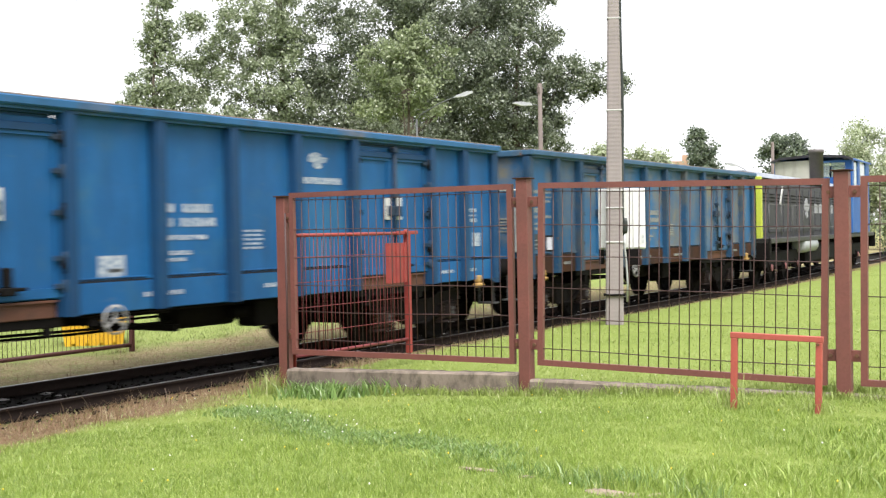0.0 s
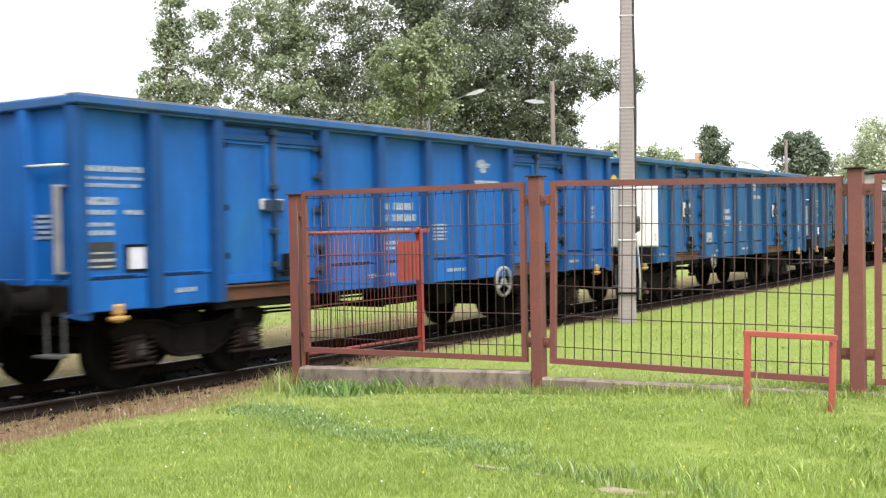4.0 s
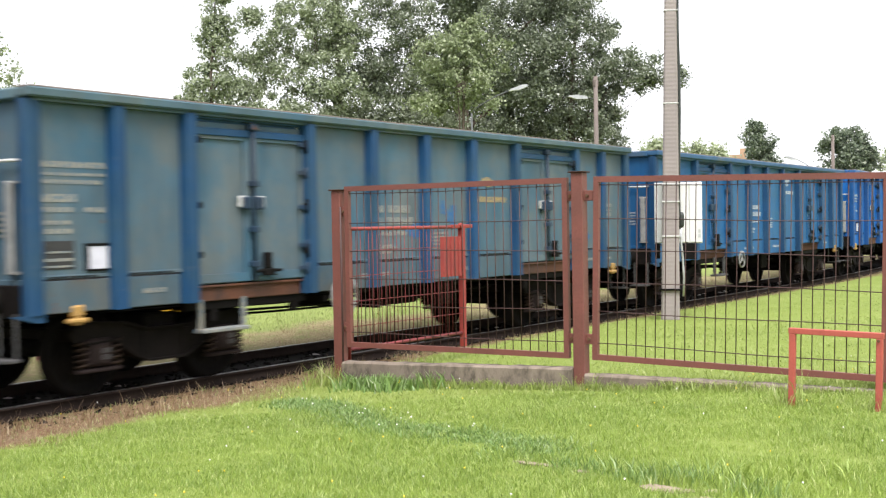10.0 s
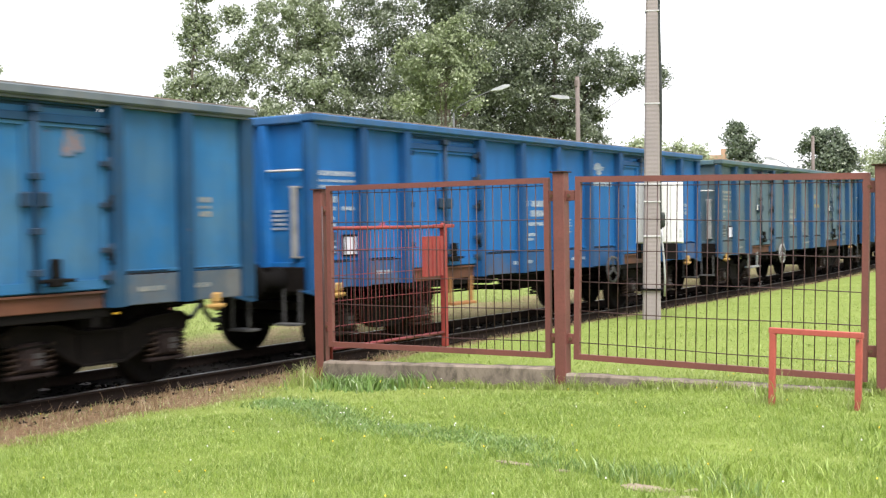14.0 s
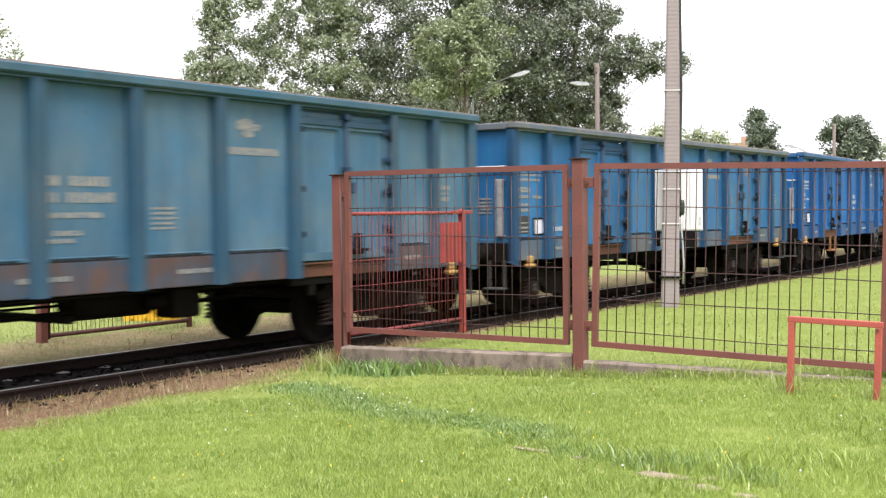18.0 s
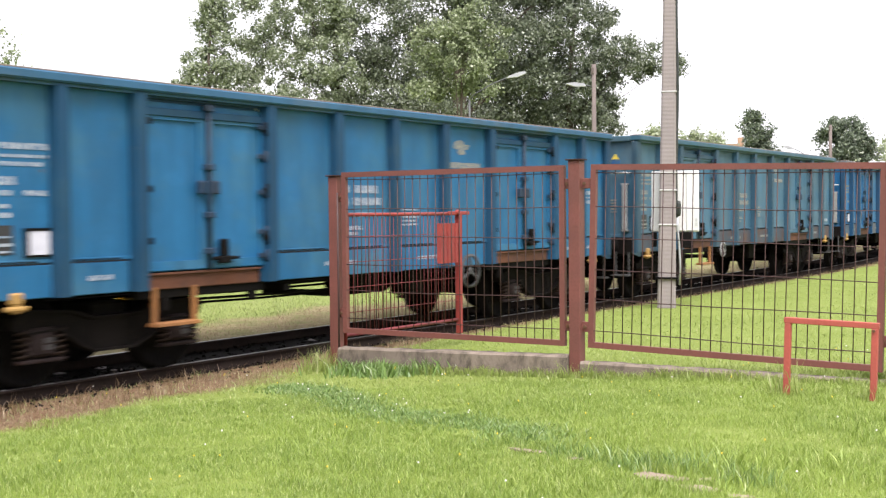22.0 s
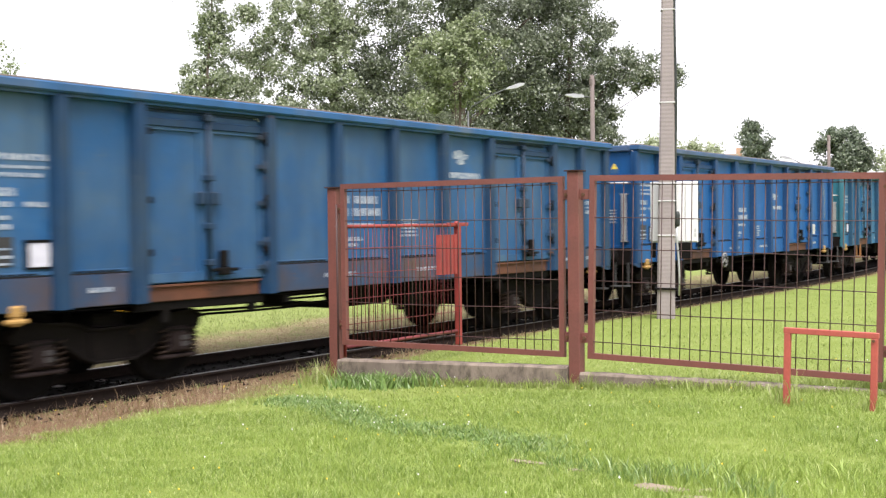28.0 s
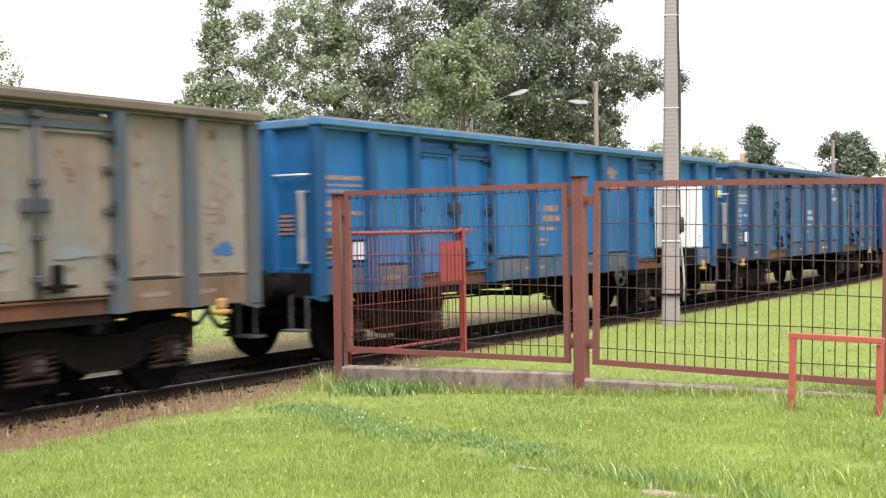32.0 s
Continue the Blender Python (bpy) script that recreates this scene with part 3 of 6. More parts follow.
def digits(x0, x1, w=0.055, gap=0.018):
    """A row of plain cells, as wide as letters."""
    n = max(1, int((x1 - x0 + gap) / (w + gap)))
    p = (x1 - x0 + gap) / n
    return [(x0 + k * p, x0 + (k + 1) * p - gap) for k in range(n)]


def blotch_geo(w, h, z, seed):
    """A flat patch of paint with an uneven outline."""
    pts = []
    for k in range(18):
        a = 2 * math.pi * k / 18
        r = 1 + 0.22 * math.sin(3 * a + 7 * seed) + 0.16 * math.sin(7 * a + 3 * seed)
        pts.append((w / 2 * r * math.cos(a), z + h / 2 * r * math.sin(a)))
    return Geo().extrude(pts, "y", -0.003, 0.002)


def shade_dash_geo(w):
    """A row of thin black bars over the sill, for the shaded line under the panel's edge."""
    g = Geo()
    for k in range(int((w - 0.3) / 0.10)):
        g.box(-w / 2 + 0.17 + 0.10 * k, -w / 2 + 0.245 + 0.10 * k, -0.03, -0.0255, 1.274, 1.292)
    return g


def logo_geo():
    """A plain winged emblem."""
    pts = [(-0.16, 0.02), (-0.12, 0.10), (-0.02, 0.13), (0.06, 0.105), (0.04, 0.065), (0.18, 0.05), (0.12, -0.02), (0.05, -0.04), (0.08, -0.10), (-0.02, -0.13), (-0.09, -0.08), (-0.05, -0.03), (-0.15, -0.025)]
    return Geo().extrude(pts, "y", -0.004, 0.002)


def end_wall_geo():
    g = Geo().box(-0.015, 0.015, -1.30, 1.30, 1.2, 3.0, 0.004)
    for y in (-0.62, 0.62):
        g.extrude([(0.014, y - 0.09), (0.095, y - 0.055), (0.095, y + 0.055), (0.014, y + 0.09)], "z", 0.95, 3.0)
    return g.box(0.014, 0.05, -1.30, 1.30, 1.21, 1.27, 0.006)


def buffer_geo():
    g = Geo().lathe([(0, 0.16), (0.06, 0.16), (0.06, 0.115), (0.30, 0.105), (0.30, 0.075), (0.46, 0.075), (0.46, 0.16), (0.485, 0.235), (0.50, 0.235), (0.52, 0.20), (0.525, 0.05)], 24, "x")
    return g


def wheelset_geo():
    g = Geo().lathe([(-0.99, 0.06), (-0.80, 0.075), (-0.80, 0.09), (0.80, 0.09), (0.80, 0.075), (0.99, 0.06)], 14, "y")
    for sg in (1, -1):
        prof = [(0.685, 0.12), (0.69, 0.16), (0.735, 0.20), (0.725, 0.39), (0.688, 0.40), (0.688, 0.485), (0.712, 0.488), (0.722, 0.462), (0.82, 0.456), (0.82, 0.40), (0.775, 0.39), (0.775, 0.20), (0.80, 0.16), (0.81, 0.12)]
        g.lathe([(sg * a, r) for a, r in prof], 32, "y")
        for k in range(3):
            a = 2 * math.pi * k / 3
            g.lathe([(sg * 0.74, 0.035), (sg * 0.79, 0.03)], 8, "y", (0.30 * math.cos(a), 0, 0.30 * math.sin(a)))
    return g


def frame_side_geo():
    poly = [(-1.25, 0.70), (-1.22, 0.60), (-1.10, 0.58), (-0.72, 0.60), (-0.45, 0.42), (-0.25, 0.34), (0.25, 0.34), (0.45, 0.42), (0.72, 0.60), (1.10, 0.58),
            (1.22, 0.60), (1.25, 0.70), (1.10, 0.78), (0.55, 0.74), (0.30, 0.66), (-0.30, 0.66), (-0.55, 0.74), (-1.10, 0.78)]
    return Geo().extrude(poly, "y", -0.03, 0.03)


def flange_geo(top):
    """The wide edge strip along the top or the bottom of a bogie side frame."""
    line = [(-1.25, 0.70), (-1.10, 0.78), (-0.55, 0.74), (-0.30, 0.66), (0.30, 0.66), (0.55, 0.74), (1.10, 0.78), (1.25, 0.70)] if top else [(-1.10, 0.58), (-0.72, 0.60), (-0.45, 0.42), (-0.25, 0.34), (0.25, 0.34), (0.45, 0.42), (0.72, 0.60), (1.10, 0.58)]
    t = 0.025 if top else -0.025
    return Geo().extrude(line + [(x, z + t) for x, z in line[::-1]], "y", -0.085, 0.085)


def gusset_geo():
    return Geo().extrude([(-0.035, 0.40), (0.035, 0.40), (0.045, 0.64), (-0.045, 0.64)], "y", -0.05, -0.025)


def brake_beam_geo():
    return Geo().tube([(0, -0.95, 0.40), (0, 0.95, 0.40)], 0.03, 8).tube([(0, -0.62, 0.40), (0.30, 0, 0.46), (0, 0.62, 0.40)], 0.022, 6)


def axle_box_geo():
    g = Geo().box(-0.15, 0.15, -0.07, 0.09, 0.33, 0.62, 0.03)
    return g.lathe([(-0.10, 0.10), (-0.07, 0.115)], 16, "y", (0, 0, 0.46)).box(-0.27, 0.27, -0.06, 0.06, 0.27, 0.31, 0.01)


def spring_geo():
    g, pts = Geo(), []
    for k in range(61):
        a = 2 * math.pi * k / 12
        pts.append((0.055 * math.cos(a), 0.055 * math.sin(a), 0.31 + 0.29 * k / 60))
    return g.tube(pts, 0.014, 6)


def bolster_geo():
    g = Geo().box(-0.22, 0.22, -0.98, 0.98, 0.55, 0.82, 0.03)
    g.box(-1.2, -1.08, -0.98, 0.98, 0.60, 0.72, 0.01).box(1.08, 1.2, -0.98, 0.98, 0.60, 0.72, 0.01)
    return g.box(-0.3, 0.3, -0.3, 0.3, 0.8, 0.95, 0.02)


def shoe_geo():
    return Geo().extrude([(0.0, 0.30), (0.06, 0.28), (0.08, 0.46), (0.06, 0.64), (0.0, 0.62), (0.025, 0.46)], "y", -0.05, 0.05).box(0.03, 0.07, -0.02, 0.02, 0.55, 0.85)


def handwheel_geo():
    g = Geo()
    g.lathe([(-0.018, 0.245), (-0.018, 0.285), (0.018, 0.285), (0.018, 0.245), (-0.018, 0.245)], 36, "y", cap=False)
    for k in range(3):
        a = math.pi / 2 + 2 * math.pi * k / 3
        g.box(0, 0.255, -0.012, 0.012, -0.020, 0.020, 0, Matrix.Rotation(-a, 4, "Y"))
    g.lathe([(-0.03, 0.05), (0.03, 0.05)], 16, "y")
    return g


def step_geo(w, z0):
    g = Geo().box(-w / 2, -w / 2 + 0.05, -0.02, 0.02, z0, 0.95).box(w / 2 - 0.05, w / 2, -0.02, 0.02, z0, 0.95)
    return g.box(-w / 2, w / 2, -0.09, 0.09, z0 - 0.02, z0 + 0.02, 0.006)


def hook_geo():
    g = Geo().box(-0.07, 0.07, -0.05, 0.03, 0.88, 1.0, 0.02).box(-0.115, 0.115, -0.06, 0.03, 0.82, 0.87, 0.015)
    return g.box(-0.05, 0.05, -0.045, 0.02, 0.80, 0.9, 0.015)


def grab_geo():
    """A flat vertical grab bar with its two feet."""
    g = Geo().box(-0.008, 0.018, -0.05, 0.05, 1.33, 2.22, 0.006)
    return g.box(-0.09, 0.0, -0.075, 0.05, 2.20, 2.225).box(-0.09, 0.0, -0.075, 0.05, 1.325, 1.35)


def rod_geo():
    return Geo().tube([(0.015, -1.24, 2.42), (0.09, -1.22, 2.42), (0.09, -0.70, 2.42), (0.015, -0.68, 2.42)], 0.016, 8)


def end_step_geo():
    g = Geo().box(0.0, 0.02, -0.15, -0.12, 0.50, 0.95).box(0.0, 0.02, 0.12, 0.15, 0.50, 0.95).box(-0.02, 0.16, -0.17, 0.17, 0.49, 0.52, 0.006)
    return g


def underframe_geo():
    g = Geo().box(-HL, HL, -1.28, 1.28, 1.14, 1.22, 0.01)
    g.box(-HL, HL, -0.32, -0.20, 0.78, 1.15, 0.01).box(-HL, HL, 0.20, 0.32, 0.78, 1.15, 0.01)
    for x in (-5.4, -4.5, -3.4, -2.2, -1.2, 0, 1.2, 2.2, 3.4, 4.5, 5.4):
        g.box(x - 0.06, x + 0.06, -1.26, 1.26, 0.95, 1.15, 0.01)
    for x in (-3.43, 3.43):
        for y in (-1.30, 1.22):
            g.box(x - 0.98, x + 0.98, y, y + 0.08, 0.83, 0.95, 0.008)
            g.box(x - 0.6, x - 0.52, y, y + 0.08, 0.70, 0.86).box(x + 0.75, x + 0.83, y, y + 0.08, 0.74, 0.86)
    return g


def tank_geo():
    return Geo().lathe([(-0.62, 0.05), (-0.58, 0.17), (-0.52, 0.205), (0.52, 0.205), (0.58, 0.17), (0.62, 0.05)], 20, "x")


def rigging_geo():
    g = Geo()
    for y, z in ((-0.55, 0.72), (0.5, 0.70), (0.12, 0.62)):
        g.tube([(-3.0, y, z), (-1.2, y, z - 0.03), (1.2, y, z - 0.03), (3.0, y, z)], 0.018, 6)
    g.tube([(-3.0, -0.55, 0.80), (3.0, -0.55, 0.83)], 0.014, 6).tube([(-6.3, -0.75, 0.86), (6.3, -0.75, 0.86)], 0.02, 6)
    g.box(-0.5, -0.42, -0.9, 0.6, 0.60, 0.68).box(-2.1, -2.0, -1.3, -0.4, 0.80, 0.88)
    return g


def coupling_geo():
    g = Geo().box(6.4, 6.62, -0.05, 0.05, 0.98, 1.10, 0.02)
    g.extrude([(6.60, 0.96), (6.80, 0.94), (6.86, 1.02), (6.84, 1.14), (6.78, 1.14), (6.79, 1.05), (6.60, 1.10)], "y", -0.035, 0.035)
    return g.tube([(6.78, -0.07, 1.06), (6.98, -0.07, 0.90), (7.10, 0, 0.86), (6.98, 0.07, 0.90), (6.78, 0.07, 1.06)], 0.022, 8)


def hose_geo():
    return Geo().tube([(6.45, -0.36, 0.92), (6.60, -0.36, 0.90), (6.72, -0.34, 0.70), (6.86, -0.32, 0.58), (7.0, -0.30, 0.56)], 0.03, 8)


NEAR = -1
BAR_DARK = wagon_paint("dark_lock_paint", (0.012, 0.035, 0.07), (0.03, 0.04, 0.055), 0.5, 0.6)


def side_m(x, sg=NEAR, y=YP):
    """A pose on the wagon's side wall; the local -y axis points outwards."""
    return pose(x, sg * y, 0, 0, 0, 0 if sg < 0 else 180)


def bogie(wagon, x):
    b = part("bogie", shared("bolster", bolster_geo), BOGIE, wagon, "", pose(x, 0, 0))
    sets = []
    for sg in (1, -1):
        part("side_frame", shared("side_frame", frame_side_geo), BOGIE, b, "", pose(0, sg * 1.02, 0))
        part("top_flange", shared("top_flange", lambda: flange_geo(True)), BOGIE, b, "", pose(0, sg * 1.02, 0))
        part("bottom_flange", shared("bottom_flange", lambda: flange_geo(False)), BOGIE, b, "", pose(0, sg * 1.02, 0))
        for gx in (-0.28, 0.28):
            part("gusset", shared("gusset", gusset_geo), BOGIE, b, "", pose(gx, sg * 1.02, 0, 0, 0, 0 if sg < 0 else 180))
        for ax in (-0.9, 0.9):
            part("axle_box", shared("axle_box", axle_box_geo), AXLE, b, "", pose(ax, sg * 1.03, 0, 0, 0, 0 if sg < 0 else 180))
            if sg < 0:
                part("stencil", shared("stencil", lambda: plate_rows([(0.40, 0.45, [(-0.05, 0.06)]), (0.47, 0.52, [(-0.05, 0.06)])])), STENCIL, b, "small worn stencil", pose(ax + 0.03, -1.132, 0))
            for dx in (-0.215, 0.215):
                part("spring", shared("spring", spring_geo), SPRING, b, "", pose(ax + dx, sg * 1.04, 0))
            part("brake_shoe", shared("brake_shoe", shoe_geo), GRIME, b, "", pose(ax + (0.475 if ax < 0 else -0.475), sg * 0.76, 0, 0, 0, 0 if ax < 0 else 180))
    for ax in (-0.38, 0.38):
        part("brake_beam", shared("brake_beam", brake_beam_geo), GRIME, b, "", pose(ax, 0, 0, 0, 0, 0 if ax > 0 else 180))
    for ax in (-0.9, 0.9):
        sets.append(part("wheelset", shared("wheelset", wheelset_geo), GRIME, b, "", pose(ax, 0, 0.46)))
    return sets


WHEELSETS = []


def stuff(ob):
    """Rows of marks too small to pick apart."""
    return tagged(ob, kind="stuff")


RUNNING_GEAR = ("underframe", "brake_rigging", "air_tank", "brake_cylinder", "bogie", "screw_coupling", "brake_hose", "buffer", "end_beam", "end_step", "lashing_hook", "foot_step", "brake_wheel")


def build_wagon(paint, trim, label, sill=None, door_sill=None, letters=None, logo=None, wheel_at=None, wheel_r=0.16, step=None, plates="", end_sign="", tags=(), rim=None, drop=0.0, tank_at=0.4, bar=None, wheel_mat=None, rise=0.0, end=None):
    w = thing("open_wagon", Matrix(), label, "freight wagon", "wagons of the train")
    sill, door_sill, letters, rim = sill or paint, door_sill or DOOR_SILL, letters or LETTER, rim or paint
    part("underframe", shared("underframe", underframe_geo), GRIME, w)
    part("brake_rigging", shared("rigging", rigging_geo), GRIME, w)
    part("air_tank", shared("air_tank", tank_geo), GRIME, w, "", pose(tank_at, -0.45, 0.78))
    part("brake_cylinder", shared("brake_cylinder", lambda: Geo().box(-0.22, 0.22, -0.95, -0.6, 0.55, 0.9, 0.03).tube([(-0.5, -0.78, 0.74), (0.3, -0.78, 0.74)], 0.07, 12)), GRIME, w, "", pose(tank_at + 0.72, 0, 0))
    for sg in (-1, 1):
        for a, b in BAYS:
            sp = part("side_panel", shared("panel%.2f" % (b - a), lambda: panel_geo(b - a)), paint, w, "", side_m((a + b) / 2, sg))
            # black bars in place of the shade below the panel
            if sg < 0:
                stuff(part("drain_slot", shared("slots%.2f" % (b - a), lambda: shade_dash_geo(b - a)), GRIME, sp, "dark drain slot over the sill"))
        # the trim is darker than the panels: the ribs' shade is in its colour
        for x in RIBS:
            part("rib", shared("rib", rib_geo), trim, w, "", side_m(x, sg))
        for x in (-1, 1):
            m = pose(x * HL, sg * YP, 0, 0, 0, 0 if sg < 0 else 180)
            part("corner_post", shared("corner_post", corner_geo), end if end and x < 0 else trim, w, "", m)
        for a, b in ((-6.34, -4.53), (-2.34, 2.34), (4.53, 6.34)):
            part("side_sill", shared("sill%.2f" % (b - a), lambda: Geo().box(-(b - a) / 2, (b - a) / 2, -0.02, 0.03, 0.93, 1.252, 0.008)), sill, w, "", side_m((a + b) / 2, sg))
        for a, b in DOORS:
            c = (a + b) / 2
            part("door_sill", shared("door_sill", lambda: Geo().box(-0.86, 0.86, 0.0, 0.06, 0.925, 1.09, 0.008).box(-0.86, 0.86, -0.03, 0.06, 1.08, 1.105, 0.004)), door_sill, w, "rusty sill under the doors", side_m(c, sg))
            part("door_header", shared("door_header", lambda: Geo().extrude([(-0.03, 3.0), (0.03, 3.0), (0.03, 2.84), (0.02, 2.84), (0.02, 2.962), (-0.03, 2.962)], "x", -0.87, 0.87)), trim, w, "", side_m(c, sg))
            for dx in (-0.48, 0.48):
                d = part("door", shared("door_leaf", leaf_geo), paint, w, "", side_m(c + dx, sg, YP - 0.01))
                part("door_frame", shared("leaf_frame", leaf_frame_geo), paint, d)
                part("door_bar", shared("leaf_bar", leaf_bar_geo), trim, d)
                for z in (1.45, 2.0, 2.72):
                    part("hinge", shared("hinge", hinge_geo), GRIME, d, "", pose(0.44 if dx * -sg > 0 else -0.44, 0, z, 0, 0, 0))
                if plates:
                    lo, hi = (1.98, 2.11) if plates == "small" else (1.90, 2.22)
                    part("plate", shared("door_plate%.2f" % hi, lambda: Geo().box(-0.07, 0.07, -0.060, -0.045, lo, hi, 0.006)), WHITE, d, "small white metal plate", pose(-0.335 if dx * -sg > 0 else 0.335, 0, 0))
            part("hinge_post", shared("hinge_post", hinge_post_geo), bar or BAR_DARK, w, "dark hinge rod with clasps beside the door", side_m(c + 0.93 * -sg, sg))
            lock = part("lock_bar", shared("lock_bar", lock_geo), bar or BAR_DARK, w, "", side_m(c, sg))
            part("latch_lever", shared("latch_lever", lever_geo), GRIME, lock, "", pose(0.22, 0, -0.10))
        part("top_rail", shared("top_rail", lambda: Geo().box(-HL - 0.09, HL + 0.09, -0.155, 0.06, 3.015, ZT, 0.018).box(-HL, HL, -0.10, 0.02, 2.985, 3.02)), rim, w, "", side_m(0, sg))
        part("top_edge", shared("top_edge", lambda: Geo().box(-HL - 0.085, HL + 0.085, -0.14, 0.055, ZT - 0.005, ZT + 0.012, 0.003)), TOP_EDGE, w, "worn rusty top edge", side_m(0, sg))
        for x in (-5.89, 5.89):
            part("lashing_hook", shared("lashing_hook", hook_geo), YELLOW, w, "yellow lashing hook", side_m(x, sg))
    for x in (-1, 1):
        m = pose(x * HL, 0, 0, 0, 0, 0 if x > 0 else 180)
        e = part("end_wall", shared("end_wall", end_wall_geo), end if end and x < 0 else paint, w, "", m)
        part("end_rail", shared("end_rail", lambda: Geo().box(-0.06, 0.10, -1.27, 1.27, 3.0, ZT - 0.002, 0.018)), rim, w, "", m)
        part("end_beam", shared("end_beam", lambda: Geo().box(0.02, 0.10, -1.34, 1.34, 0.90, 1.22, 0.012)), GRIME if x > 0 else BOGIE, w, "", m)
        part("screw_coupling", shared("coupling", coupling_geo), GRIME, w, "", pose(0, 0, 0, 0, 0, 0 if x > 0 else 180))
        part("brake_hose", shared("hose", hose_geo), CABLE, w, "", pose(0, 0, 0, 0, 0, 0 if x > 0 else 180))
        for y in (-1, 1):
            part("buffer", shared("buffer", buffer_geo), GRIME, w, "", m @ pose(0.10, y * 0.875, 1.06))
            part("grab_bar", shared("grab_bar", grab_geo), GRAB, e, "dirty grey grab bar", pose(0.10, y * 1.16, 0))
            part("hand_rail", shared("hand_rail" + str(y), lambda: rod_geo()), WHITE, e, "", pose(0, 0, 0) if y < 0 else pose(0, 1.92, 0))
            part("end_step", shared("end_step", end_step_geo), STEP_DARK, w, "", m @ pose(0.12, y * 1.12, 0))
        if end_sign in ("pair", "outer pair"):
            at = pose(0, 0.52 if end_sign == "outer pair" else 0, 0)
            part("sign", shared("end_sign", lambda: Geo().box(0.015, 0.022, 0.31, 0.56, 2.58, 2.79)), SIGN_BLUE, e, "light blue square sign", at)
            part("sign", shared("end_triangle", lambda: Geo().extrude([(0.36, 2.60), (0.51, 2.60), (0.435, 2.70)], "x", 0.0225, 0.027)), SIGN_YELLOW, e, "yellow triangle", at)
            part("sign", shared("end_square", lambda: Geo().box(0.015, 0.022, 0.31, 0.56, 2.34, 2.57)), SIGN_BLUE, e, "light blue square sign", at)
            part("sign", shared("end_disc", lambda: Geo().lathe([(0.0225, 0.10), (0.028, 0.10)], 24, "x", (0, 0.435, 2.455))), SIGN_YELLOW, e, "round yellow sign", at)
        elif end_sign:
            part("sign", shared("end_tag", lambda: Geo().box(0.015, 0.020, 0.84, 1.02, 2.60, 2.68)), PATCH_BLUE, e, "small blue mark")
            part("sign", shared("end_peak", lambda: Geo().extrude([(0.85, 2.682), (1.01, 2.682), (0.93, 2.79)], "x", 0.015, 0.021)), SIGN_YELLOW, e, "small yellow triangle")
        part("label_block", shared("end_marks", lambda: plate_rows([(1.62 + 0.055 * k, 1.65 + 0.055 * k, [(-0.22, 0.22)]) for k in range(5)])), letters, e, "rows of small lettering", pose(0.02, 0.74, 0.06, 0, 0, 90))
    for x in (-4.5, 4.5):
        WHEELSETS.extend(bogie(w, x))
    if wheel_at is not None:
        hw = part("brake_wheel", shared("brake_wheel", handwheel_geo), wheel_mat or WHEEL_GREY, w, "dark three-spoked hand brake wheel" if wheel_mat else "white three-spoked hand brake wheel", pose(wheel_at, -1.47, 0.86) @ Matrix.Scale(wheel_r / 0.285, 4))
        part("wheel_shaft", shared("wheel_shaft", lambda: Geo().tube([(0, 0, 0), (0, 0.9, 0)], 0.025, 8)), GRIME, hw)
    if step is not None:
        x, width, z0, sm = step
        part("foot_step", shared("step%.2f%.2f" % (width, z0), lambda: step_geo(width, z0)), sm, w, "hanging foot step", side_m(x))
    # lettering as plain bars on the near and the far side
    for sg in (-1, 1):
        m = lambda x, y=YP + 0.0135: side_m(x, sg, y)
        stuff(part("number_block", shared("number_block", lambda: plate_rows([(1.99, 2.09, digits(-0.55, -0.32) + digits(-0.18, 0.28)), (1.83, 1.93, digits(-0.55, -0.34) + digits(-0.22, 0.35)), (1.68, 1.735, digits(-0.5, 0.2)), (1.51, 1.56, digits(-0.4, -0.05)), (1.44, 1.48, digits(-0.45, -0.15))])), letters, w, "white number block", m(-0.6) @ pose(0, 0, -drop / 4)))
        stuff(part("load_table", shared("load_table", lambda: plate_rows([(1.55 + 0.052 * k, 1.577 + 0.052 * k, digits(-0.18, 0.18 - 0.04 * (k % 2), 0.035, 0.012)) for k in range(5)])), letters, w, "small lettered table", m(0.42) @ pose(0, 0, -drop / 2)))
        if logo:
            part("emblem", shared("emblem", logo_geo), logo, w, "plain winged emblem without letters", m(1.72) @ pose(0, 0, 2.68 - drop) @ Matrix.Diagonal((1.3, 1, 0.6 if drop else 0.85, 1)))
            stuff(part("name_bar", shared("name_bar", lambda: plate_rows([(2.375, 2.46, digits(-0.50, 0.50, 0.07, 0.018))])), logo, w, "", m(1.72) @ pose(0, 0, -drop)))
        stuff(part("data_block", shared("data_block", lambda: plate_rows([(2.36, 2.42, digits(-0.40, 0.36)), (2.28, 2.31, digits(-0.40, 0.36, 0.04)), (2.20, 2.24, digits(-0.40, 0.30, 0.04)), (2.02, 2.10, digits(-0.40, 0.0)), (1.92, 1.97, digits(-0.40, -0.05) + digits(0.1, 0.34)), (1.80, 1.84, digits(-0.40, -0.08)), (1.71, 1.76, digits(-0.38, -0.06))])), letters, w, "block of white lettering", m(-5.87 if sg < 0 else 5.87)))
        dark = part("data_plate", shared("data_plate", lambda: Geo().box(-0.40, -0.04, -0.004, 0.002, 1.36, 1.64)), BLACK_PANEL, w, "black lettered panel", m(-5.87 if sg < 0 else 5.87))
